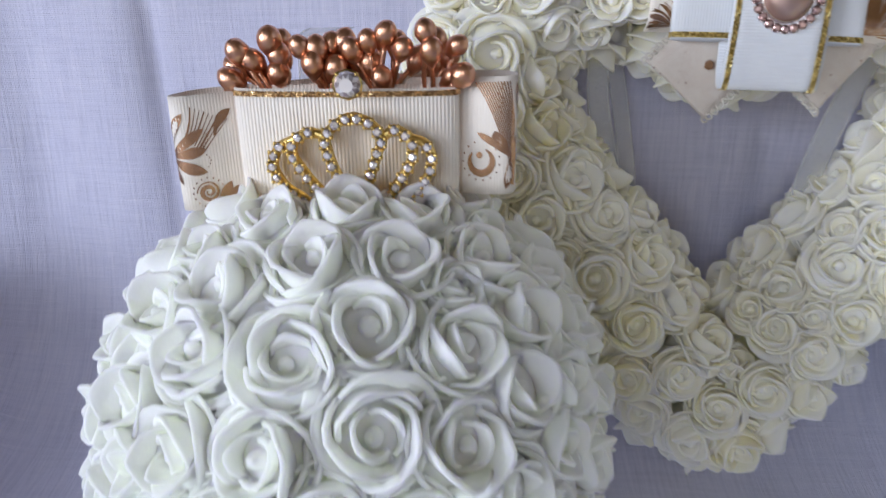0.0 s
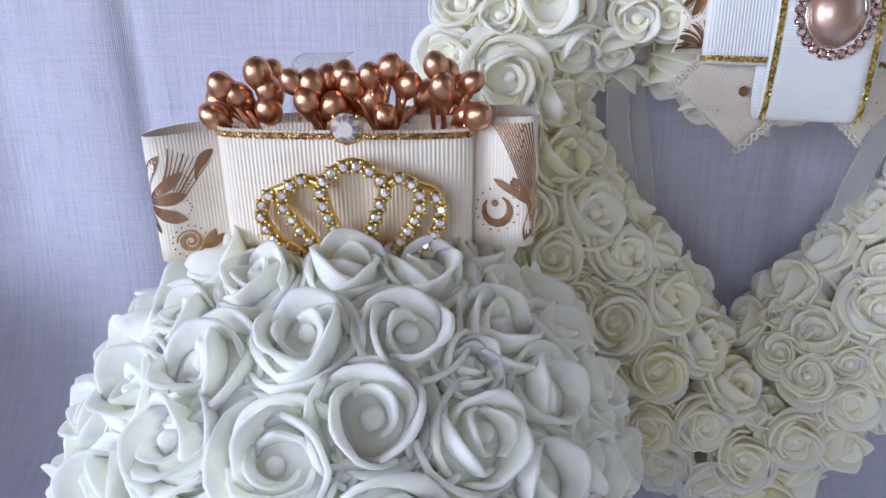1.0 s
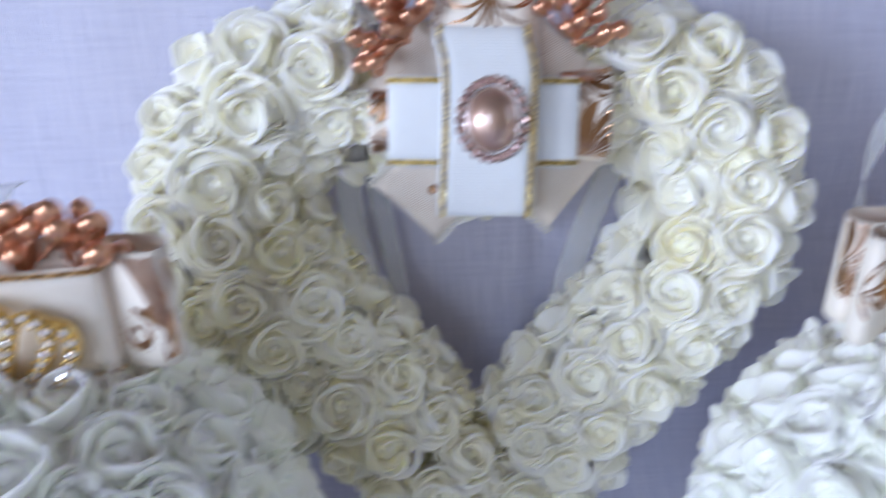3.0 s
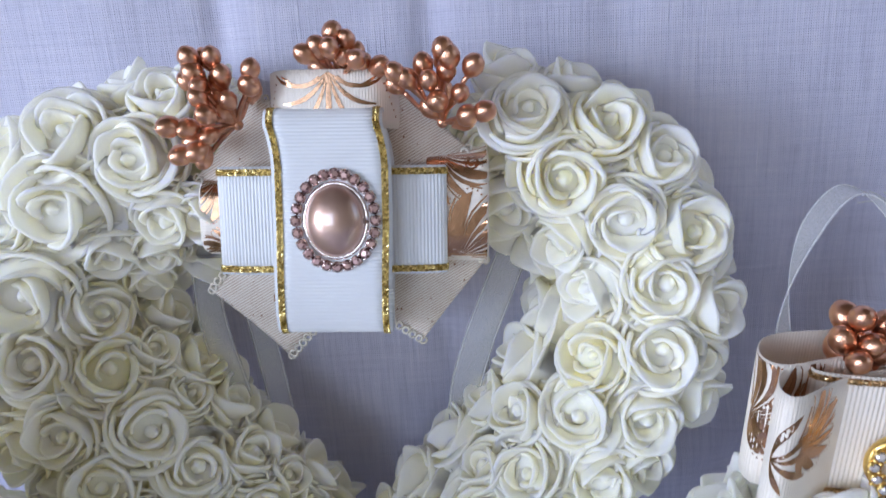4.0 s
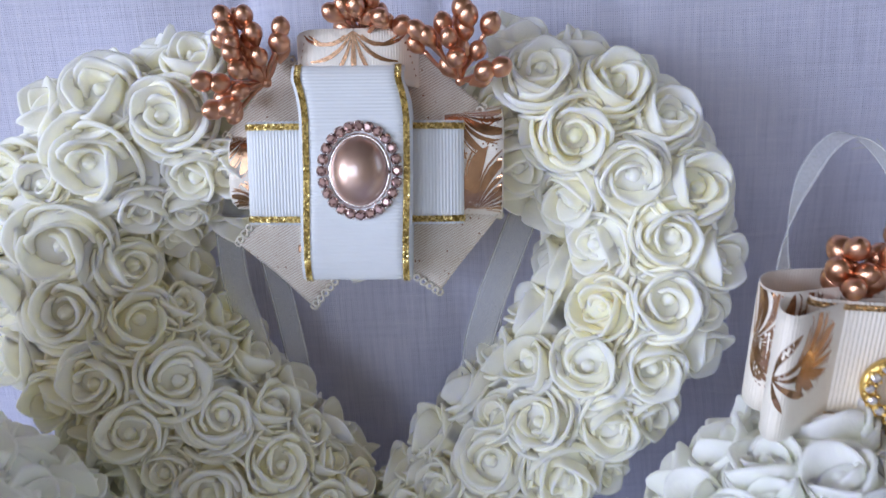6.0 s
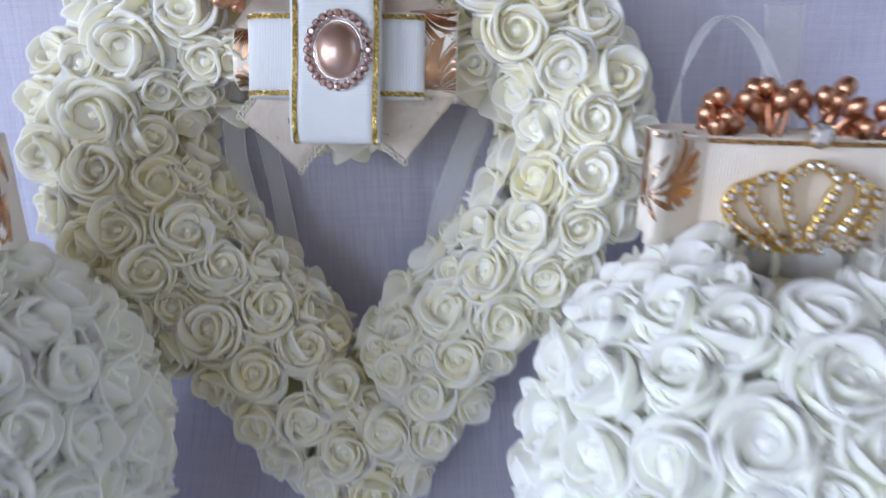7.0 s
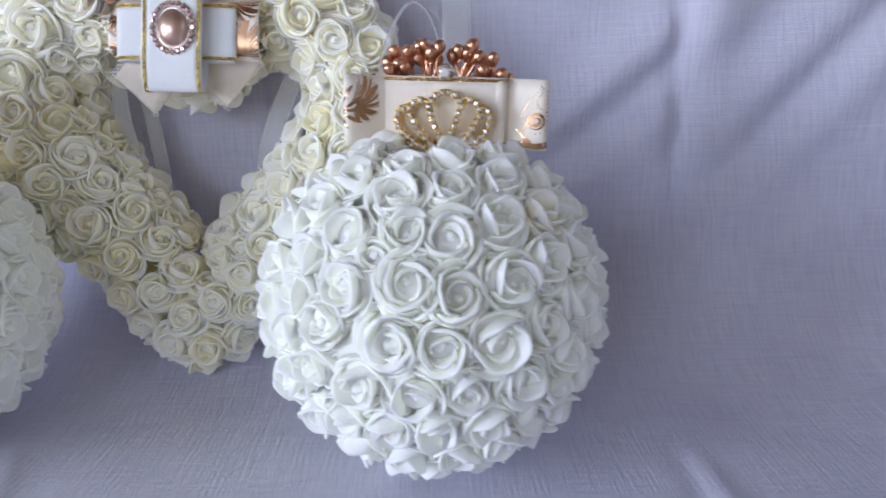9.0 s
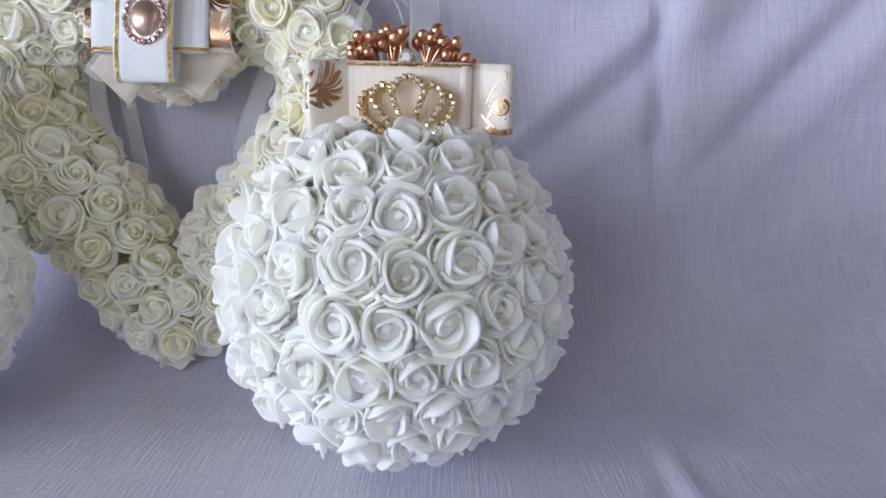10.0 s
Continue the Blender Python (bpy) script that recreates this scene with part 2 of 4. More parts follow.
def ribbon(line, across, width, ribs=0.0, relief=0.00012, thick=0.0005, wave=None):
    """A woven ribbon along a line, its width along across. Gives its mesh, at(s, w, off) on its outer face, and its length."""
    step = ribs / 4 if ribs else 0.0015
    path, length = resample(line, step)
    sides = [across(k / (len(path) - 1)).normalized() if callable(across) else Vector(across).normalized() for k in range(len(path))]
    normals = []
    for i in range(len(path)):
        t = path[min(i + 1, len(path) - 1)] - path[max(i - 1, 0)]
        normals.append(sides[i].cross(t).normalized())
    bm = bmesh.new()
    rows = []
    for i, p in enumerate(path):
        lift = relief * math.sin(i * math.pi / 2) if ribs else 0.0
        row = []
        for k in range(7):
            w = -1 + 2 * k / 6
            q = p + sides[i] * (w * width / 2)
            if wave:
                q = q + normals[i] * wave(i / (len(path) - 1), w)
            n = normals[i]
            edge = 0.6 if abs(w) > 0.99 else 1.0
            row.append((bm.verts.new(q + n * (thick * 0.5 * edge + lift)), bm.verts.new(q - n * (thick * 0.5 * edge - lift))))
        rows.append(row)
    for one, two in zip(rows, rows[1:]):
        for k in range(6):
            bm.faces.new((one[k][0], two[k][0], two[k + 1][0], one[k + 1][0]))
            bm.faces.new((one[k][1], one[k + 1][1], two[k + 1][1], two[k][1]))
        for k, flip in ((0, False), (6, True)):
            f = (one[k][0], one[k][1], two[k][1], two[k][0])
            bm.faces.new(f[::-1] if flip else f)
    for row, flip in ((rows[0], True), (rows[-1], False)):
        for k in range(6):
            f = (row[k][0], row[k][1], row[k + 1][1], row[k + 1][0])
            bm.faces.new(f[::-1] if flip else f)

    def at(s, w, off):
        x = min(max(s / length, 0.0), 1.0) * (len(path) - 1)
        w = min(max(w, 0.0006 - width / 2), width / 2 - 0.0006)
        i = min(int(x), len(path) - 2)
        f = x - i
        p, a, n = path[i].lerp(path[i + 1], f), sides[i].lerp(sides[i + 1], f), normals[i].lerp(normals[i + 1], f)
        q = p + a * w + n * (thick * 0.5 + relief + off)
        if wave:
            q = q + n * wave(s / length, 2 * w / width)
        return q

    return bm, at, length


def stroke(bm, at, line, widths, off=0.00012):
    """A flat drawn line on a ribbon's face: points (s, w) and the width at each."""
    left, right = [], []
    for i, (s, w) in enumerate(line):
        a, b = line[max(i - 1, 0)], line[min(i + 1, len(line) - 1)]
        ds, dw = b[0] - a[0], b[1] - a[1]
        d = math.hypot(ds, dw) or 1.0
        h = max(widths[i], 0.00006) / 2
        left.append(bm.verts.new(at(s - dw / d * h, w + ds / d * h, off)))
        right.append(bm.verts.new(at(s + dw / d * h, w - ds / d * h, off)))
    for k in range(len(line) - 1):
        bm.faces.new((right[k], right[k + 1], left[k + 1], left[k]))


def leaf_fan(bm, at, s0, w0, size, aim, flip=1):
    """A foil acanthus motif: a fan of drop-shaped lobes with fine veins between, a scroll and dots below it."""
    lobes = [(-76, 0.58, 0.19), (-47, 0.76, 0.21), (-18, 0.86, 0.20)] + [(6 + 12 * k, 0.9 + 0.05 * k, 0.075 if k % 3 else 0.12) for k in range(7)]
    for turn, far, fat in lobes:
        bend = 20 if fat > 0.1 else 30
        line, widths = [], []
        for i in range(9):
            f = i / 8
            a = radians(aim + flip * (turn + bend * f * f))
            line.append((s0 + size * far * f * math.cos(a), w0 + size * far * f * math.sin(a)))
            widths.append(size * fat * math.sin(math.pi * min(1.0, f**1.6)) ** 0.7)
        stroke(bm, at, line, widths)
        if fat > 0.1:
            vein = []
            for i in range(7):
                f = 0.12 + 0.9 * i / 6
                a = radians(aim + flip * (turn + 14 + bend * f * f))
                vein.append((s0 + size * far * f * math.cos(a), w0 + size * far * f * math.sin(a)))
            stroke(bm, at, vein, [size * 0.025] * 7)
            a = radians(aim + flip * (turn + bend))
            for i in range(9):
                c = a + radians(-100 + 25 * i)
                dot(bm, at, s0 + size * far * 0.86 * math.cos(a) + size * fat * 0.78 * math.cos(c), w0 + size * far * 0.86 * math.sin(a) + size * fat * 0.78 * math.sin(c), size * 0.013)


def palmette(bm, at, s0, w0, size):
    """A foil palmette: seven curved leaves that spread from one foot, a scroll at each side."""
    for turn, far, fat, bend in ((0, 1.0, 0.11, 0), (14, 1.0, 0.08, 10), (-14, 1.0, 0.08, -10), (30, 0.98, 0.09, 24), (-30, 0.98, 0.09, -24), (50, 0.95, 0.08, 38), (-50, 0.95, 0.08, -38)):
        line, widths = [], []
        for i in range(9):
            f = i / 8
            a = radians(90 + turn + bend * f * f)
            line.append((s0 + size * far * f * math.cos(a) * 1.1, w0 + size * far * f * math.sin(a)))
            widths.append(size * fat * (0.35 + 0.65 * math.sin(math.pi * min(1.0, f**1.4))))
        stroke(bm, at, line, widths)
    for flip in (1, -1):
        line = [(s0 + flip * size * (0.15 + 0.75 * i / 8), w0 + size * (0.10 + 0.16 * math.sin(3.4 * i / 8))) for i in range(9)]
        stroke(bm, at, line, [size * 0.07 * (1.1 - i / 8) + size * 0.02 for i in range(9)])
        for i in range(6):
            dot(bm, at, s0 + flip * size * (1.05 + 0.07 * i), w0 + size * (0.2 + 0.12 * i), size * 0.022)


def bowed(a, c, b, n=10):
    """Points of a curve from a to b, drawn towards c."""
    return [((1 - f) ** 2 * a[0] + 2 * f * (1 - f) * c[0] + f * f * b[0], (1 - f) ** 2 * a[1] + 2 * f * (1 - f) * c[1] + f * f * b[1]) for f in (i / n for i in range(n + 1))]


def drop_lobe(bm, at, a, c, b, fat):
    line = bowed(a, c, b)
    stroke(bm, at, line, [fat * math.sin(math.pi * min(1.0, 0.04 + 0.96 * (i / 10) ** 1.7)) ** 0.75 for i in range(11)])


def acanthus(bm, at, s0, k=1.0, low=True):
    """Foil leaf at a loop's left end: four drop-shaped lobes, fine veins that sweep up beside them, a dotted scroll below."""
    to = lambda x, w: (s0 - k * x / 1000, k * w / 1000)
    for c, b, fat in (((1, 9), (7, 15), 3.6), ((6, 4), (13.5, 9), 3.8), ((7, 0), (13.5, 1.5), 4.2), ((5, -5), (13, -7), 4.4), ((0.5, -5), (4, -11), 2.6)):
        drop_lobe(bm, at, to(0, -0.5), to(*c), to(*b), k * fat / 1000 * (1.0 if low else 0.6))
    for i in range(9):
        stroke(bm, at, bowed(to(7 + 0.7 * i, 6 - 0.7 * i), to(9.5 + 0.8 * i, 11 - 0.8 * i), to(10 + 1.5 * i, 17 - 0.7 * i)), [k * (0.00042 if i % 3 else 0.0008) * (1 - 0.05 * j) for j in range(11)])
    drop_lobe(bm, at, to(17, 6), to(18, 12), to(23.5, 15), k * 0.0034)
    for i in range(12):
        dot(bm, at, *to(13.5 + 1.1 * math.sin(0.8 * i), -5 + 1.1 * i), k * 0.00028)
    if low:
        scroll(bm, at, *to(12.5, -14.5), k * 0.0042)
        drop_lobe(bm, at, to(15, -18.5), to(18, -17), to(21, -11.5), k * 0.0036)
        drop_lobe(bm, at, to(17.5, -18.5), to(20, -17), to(23.5, -13.5), k * 0.0026)


def feather(bm, at, s0):
    """Foil feather at a loop's right end: fine barbs that sweep down into one quill, bold lobes, a dotted crescent below."""
    to = lambda x, w: (s0 + x / 1000, w / 1000)
    for i in range(13):
        stroke(bm, at, bowed(to(15.2 - 0.95 * i, 18.3), to(7.5 - 0.37 * i, 8 + 0.4 * i), to(2.6 - 0.09 * i, -12 + 1.35 * i)), [0.00042 - 0.00001 * j for j in range(11)])
    drop_lobe(bm, at, to(-2.0, 4), to(-1.0, 9), to(0.6, 17.5), 0.0030)
    drop_lobe(bm, at, to(2.4, -7), to(7, -3), to(8.4, 2.2), 0.0042)
    drop_lobe(bm, at, to(3.4, -6), to(9, -1.5), to(14.5, 1.5), 0.0024)
    drop_lobe(bm, at, to(0.8, 0), to(2.0, -10), to(4.6, -18), 0.0036)
    stroke(bm, at, bowed(to(2.8, 0), to(1.2, -8), to(2.0, -17)), [0.0014] * 11)
    arc = [to(13.2 + 4.2 * math.cos(a), -8.2 + 4.4 * math.sin(a)) for a in (radians(40 - 26 * j) for j in range(12))]
    stroke(bm, at, arc, [0.0005 + 0.0022 * math.sin(math.pi * j / 11) for j in range(12)])
    dot(bm, at, *to(13.8, -6.2), 0.0012)
    for j in range(13):
        a = radians(70 - 24 * j)
        dot(bm, at, *to(13.2 + 6.6 * math.cos(a), -8.2 + 6.8 * math.sin(a)), 0.00032)
    for j in range(7):
        dot(bm, at, *to(6.4 + 0.8 * math.sin(1.9 * j), 8.5 + 1.5 * j), 0.00042)


def scroll(bm, at, s0, w0, size, flip=1):
    line, widths = [], []
    for i in range(26):
        f = i / 25
        a = f * 4.2 * math.pi * flip
        r = size * (1 - 0.86 * f)
        line.append((s0 + r * math.cos(a), w0 + r * math.sin(a)))
        widths.append(size * (0.10 + 0.30 * math.sin(math.pi * f) ** 2))
    stroke(bm, at, line, widths)
    for i in range(16):
        a = i / 16 * math.tau
        dot(bm, at, s0 + 1.3 * size * math.cos(a), w0 + 1.3 * size * math.sin(a), size * 0.075)


def dot(bm, at, s, w, r, off=0.00012):
    bm.faces.new([bm.verts.new(at(s + r * math.cos(k * math.tau / 8), w + r * math.sin(k * math.tau / 8), off)) for k in range(8)])


def braid(at, length, w, width=0.0023, pitch=0.0009):
    """A woven metal edge: a dull ground strip and three rows of slanting stitches, proud of the ribbon."""
    bm = bmesh.new()
    rnd = random.Random(round(abs(w) * 1e6))
    n = int(length / 0.002)
    ground = [[bm.verts.new(at(length * k / n, w + side * width / 2, 0.00008)) for side in (-1, 1)] for k in range(n + 1)]
    for one, two in zip(ground, ground[1:]):
        bm.faces.new((one[0], two[0], two[1], one[1]))
    for row, lean in ((-0.34, 0.5), (0.0, -0.5), (0.34, 0.5)):
        for k in range(int(length / pitch)):
            s, c, h = (k + 0.5 + 0.3 * row) * pitch, w + row * width, width * 0.19 * rnd.uniform(0.8, 1.1)
            tilt, rock = rnd.uniform(-0.00014, 0.00014), rnd.uniform(-0.00014, 0.00014)
            a = [bm.verts.new(at(s + x * pitch * 0.44 + y * lean * pitch * 0.6, c + y * h, 0.00009)) for x, y in ((-1, -1), (1, -1), (1, 1), (-1, 1))]
            b = [bm.verts.new(at(s + x * pitch * 0.24 + y * lean * pitch * 0.6, c + y * h * 0.7, 0.00034 + tilt * x + rock * y)) for x, y in ((-1, -1), (1, -1), (1, 1), (-1, 1))]
            bm.faces.new(b)
            for i in range(4):
                bm.faces.new((a[i], a[(i + 1) % 4], b[(i + 1) % 4], b[i]))
    return bm


# ---- foam roses ----
def petal(bm, turn, low, rim, foot, top, half, lip, thick, rnd, tip=0.0, spiral=0.075, drop=0.46, flat=0.07, crest=2.2):
    """One cupped petal that leans out from radius low at height foot to radius rim at height top, thick, with a rounded lip."""
    nu, nv = 12, 7
    wob = [rnd.uniform(-1, 1) for _ in range(6)]
    skew = rnd.uniform(-0.06, 0.06)

    def place(u, v):
        e = abs(u) ** crest
        vv = v * (1 - drop * e + tip * max(0.0, 1 - abs(u - 0.25 * wob[5])) ** 1.5 * 0.13)
        a = turn + u * half
        r = low + (rim - low) * max(vv, 0.0) ** 0.60
        r *= 1 + flat * (1 / math.cos(min(0.88, abs(u * half))) - 1) + spiral * u + 0.035 * wob[0] * math.sin(2.2 * u + wob[1] * 3)
        curl = max(0.0, vv - 0.70) / 0.30
        r += lip * curl * curl * (1.0 - 0.35 * abs(u)) * (1 + 0.5 * wob[2] * u)
        z = foot + (top - foot) * vv**0.85 - lip * 0.8 * curl**3 + 0.035 * wob[3] * math.sin(2.6 * u + 4 * wob[4]) * vv + skew * u * vv
        return Vector((r * math.cos(a), r * math.sin(a), z))

    grid = [[place(-1 + 2 * i / nu, j / nv) for i in range(nu + 1)] for j in range(nv + 1)]
    norm = [[None] * (nu + 1) for _ in range(nv + 1)]
    for j in range(nv + 1):
        for i in range(nu + 1):
            du = grid[j][min(i + 1, nu)] - grid[j][max(i - 1, 0)]
            dv = grid[min(j + 1, nv)][i] - grid[max(j - 1, 0)][i]
            norm[j][i] = du.cross(dv).normalized()
    outer = [[bm.verts.new(grid[j][i] + norm[j][i] * thick / 2) for i in range(nu + 1)] for j in range(nv + 1)]
    inner = [[bm.verts.new(grid[j][i] - norm[j][i] * thick / 2) for i in range(nu + 1)] for j in range(nv + 1)]
    for j in range(nv):
        for i in range(nu):
            bm.faces.new((outer[j][i], outer[j][i + 1], outer[j + 1][i + 1], outer[j + 1][i]))
            bm.faces.new((inner[j][i], inner[j + 1][i], inner[j + 1][i + 1], inner[j][i + 1]))
    edge = [(j, 0) for j in range(nv)] + [(nv, i) for i in range(nu)] + [(j, nu) for j in range(nv, -1, -1)]
    last = None
    for j, i in edge:
        inward = grid[max(j - 1, 0) if j == nv else j][min(max(i, 1), nu - 1)]
        out = (grid[j][i] - inward).normalized()
        n = norm[j][i]
        ring = [outer[j][i]] + [bm.verts.new(grid[j][i] + (out * math.cos(a) + n * math.sin(a)) * thick / 2) for a in (0.8, 0.0, -0.8)] + [inner[j][i]]
        if last:
            for k in range(4):
                bm.faces.new((last[k], ring[k], ring[k + 1], last[k + 1]))
        last = ring


def rose_meshes(seed, mats):
    """A rose one unit across: outer petals, inner petals and bud as three meshes for each material."""
    rnd = random.Random(seed)
    open_ = rnd.uniform(0.95, 1.1)
    hand = rnd.choice((-1, 1))
    start = rnd.uniform(0, math.tau)
    outer, inner, bud = bmesh.new(), bmesh.new(), bmesh.new()

    def whorl(bm, count, low, rim, foot, top, half, lip, tip, spiral, thick, curls, drop, flat=0.07, crest=2.2):
        nonlocal start
        start += math.tau / count / 2 + rnd.uniform(-0.3, 0.3)
        for k in range(count):
            petal(bm, start + math.tau * k / count + rnd.uniform(-0.24, 0.24), low, rim * rnd.uniform(0.92, 1.08), foot, top + rnd.uniform(-0.06, 0.05),
                  half * rnd.uniform(0.86, 1.12), lip * rnd.choice(curls), thick, rnd, tip, spiral * hand, drop, flat, crest)

    def rooted(bm, at):
        """Closes every open foot towards one point, so that the petals are one moulded piece."""
        root = bm.verts.new(at)
        for e in [e for e in bm.edges if e.is_boundary]:
            f = e.link_faces[0]
            a, b = e.verts
            k = list(f.verts).index(a)
            if f.verts[(k + 1) % len(f.verts)] == b:
                a, b = b, a
            bm.faces.new((a, b, root))

    whorl(outer, 3, 0.31, 0.455 * open_, -0.45, 0.130, radians(80), 0.040, 0.25, 0.10, 0.044, (0.8, 1.4, 2.0, 2.8), 0.30)
    whorl(outer, 3, 0.27, 0.392 * open_, -0.38, 0.235, radians(78), 0.030, 0.5, 0.15, 0.046, (0.5, 1.0, 1.8), 0.29, 0.18, 1.8)
    whorl(inner, 3, 0.18, 0.268, -0.25, 0.400, radians(84), 0.014, 0.9, 0.21, 0.046, (0.3, 0.8, 1.8), 0.33, 0.42, 1.45)
    # petals glued together inside: the gaps between them are shallow
    fill = []
    for r, z in ((0.02, 0.19), (0.14, 0.19), (0.24, 0.15), (0.32, 0.08), (0.385, -0.02), (0.40, -0.15), (0.34, -0.45)):
        fill.append([outer.verts.new((open_ * r * math.cos(k * math.tau / 18), open_ * r * math.sin(k * math.tau / 18), z)) for k in range(18)])
    for one, two in zip(fill, fill[1:]):
        for k in range(18):
            outer.faces.new((one[k], two[k], two[(k + 1) % 18], one[(k + 1) % 18]))
    outer.faces.new(fill[0])
    rooted(outer, (0, 0, -0.5))
    rooted(inner, (0, 0, -0.3))
    # the bud: one or two petals wrapped round a closed, rounded nub
    turn = rnd.uniform(0, math.tau)
    petal(bud, turn, 0.115, 0.155, -0.1, 0.375 + rnd.uniform(-0.03, 0.03), radians(rnd.uniform(84, 112)), 0.004, 0.040, rnd, 0.6, 0.16 * hand, 0.32, 0.3, 1.6)
    if rnd.random() < 0.75:
        petal(bud, turn + math.pi + rnd.uniform(-0.5, 0.5), 0.12, 0.170, -0.1, 0.355, radians(74), 0.004, 0.040, rnd, 0.8, 0.14 * hand, 0.32, 0.3, 1.6)
    fat, tall = rnd.uniform(0.056, 0.080), rnd.uniform(0.28, 0.34)
    m = Matrix.Translation((0.02 * math.cos(turn), 0.02 * math.sin(turn), 0)) @ pose(0, 0, 0, rnd.uniform(-7, 7), rnd.uniform(-7, 7), 0)
    rings = []
    for r, z in ((1.5, -0.1), (1.3, 0.55 * tall), (1.1, 0.74 * tall), (0.86, 0.88 * tall), (0.55, 0.97 * tall), (0.2, 1.01 * tall)):
        rings.append([bud.verts.new(m @ Vector((fat * r * math.cos(k * math.tau / 14) * (1 + 0.06 * math.sin(2 * k * math.tau / 14 + turn)), fat * r * math.sin(k * math.tau / 14), z))) for k in range(14)])
    for one, two in zip(rings, rings[1:]):
        for k in range(14):
            bud.faces.new((one[k], one[(k + 1) % 14], two[(k + 1) % 14], two[k]))
    bud.faces.new(rings[-1])
    rooted(bud, (0, 0, -0.15))
    out = []
    for bm, kind in ((outer, "outer_petals"), (inner, "inner_petals"), (bud, "bud")):
        first = mesh_of(kind, bm, mats[0])
        made = [first]
        for mat in mats[1:]:
            other = first.copy()
            other.materials[0] = mat
            made.append(other)
        out.append(made)
    return out


ROSES = [rose_meshes(50 + k, (FOAM_WHITE, FOAM_IVORY, FOAM_YELLOW, FOAM_WARM)) for k in range(12)]


def rose(parent, m, kind, which):
    """A rose as a part: its outer petals, with inner petals and bud below it."""
    outer, inner, bud = ROSES[which]
    ob = part("rose", outer[kind], None, parent)
    ob.matrix_basis = m
    part("inner_petals", inner[kind], None, ob)
    part("bud", bud[kind], None, ob)
    return ob


def facing(place, out, size, rnd, sway=7.0):
    """The pose of a rose at a place that faces out, turned and swayed by chance."""
    q = Vector(out).to_track_quat("Z", "Y").to_matrix().to_4x4()
    return Matrix.Translation(place) @ q @ pose(0, 0, 0, rnd.uniform(-sway, sway), rnd.uniform(-sway, sway), rnd.uniform(0, 360)) @ Matrix.Scale(size, 4)


# ---- rooms and cloth ----
def slab(name, lo, hi, mat, label, hole=None, along=1):
    """A plain wall as one mesh; hole: the opening, in the wall's own two axes, that goes through it."""
    bm = bmesh.new()

    def box(a, b):
        v = [bm.verts.new((x, y, z)) for x in (a[0], b[0]) for y in (a[1], b[1]) for z in (a[2], b[2])]
        for f in ((0, 1, 3, 2), (4, 6, 7, 5), (0, 4, 5, 1), (2, 3, 7, 6), (0, 2, 6, 4), (1, 5, 7, 3)):
            bm.faces.new([v[i] for i in f])

    if hole:
        y0, y1, z0, z1 = hole
        put = lambda p, v: (p[0], v, p[2]) if along else (v, p[1], p[2])
        box(lo, put(hi, y0))
        box(put(lo, y1), hi)
        box(put(lo, y0), (*put(hi, y1)[:2], z0))
        box((*put(lo, y0)[:2], z1), put(hi, y1))
    else:
        box(lo, hi)
    bm.normal_update()
    return tagged(new(name, mesh_of(name, bm, mat, False)), label, name.split("_")[0], kind="structure")


slab("floor", (-2.2, -2.6, -0.16), (2.0, 0.9, -0.012), PLASTER, "plain cream floor under the white cloth")
slab("ceiling", (-2.2, -2.6, 2.4), (2.0, 0.9, 2.5), CEILING, "plain unseen ceiling of the room, made dark to cut bounced light")
slab("wall_north", (-2.2, 0.9, -0.16), (2.0, 1.0, 2.5), PLASTER, "plain cream wall behind the cloth")
slab("wall_south", (-2.2, -2.7, -0.16), (2.0, -2.6, 2.5), PLASTER, "plain cream wall with a window opening", (-2.05, -0.55, 0.2, 1.4), 0)
# its opening is made up, only to hold the added fill lamp
slab("wall_east", (2.0, -2.7, -0.16), (2.1, 1.0, 2.5), PLASTER, "plain cream side wall with an opening added for the fill lamp", (-1.3, -0.2, 0.25, 1.55))
slab("wall_west", (-2.3, -2.7, -0.16), (-2.2, 1.0, 2.5), PLASTER, "plain cream side wall with a bright window opening", (-1.85, -0.65, 0.1, 1.1))


def fold(x, at, width, height):
    d = (x - at) / width
    return height * math.exp(-d * d)


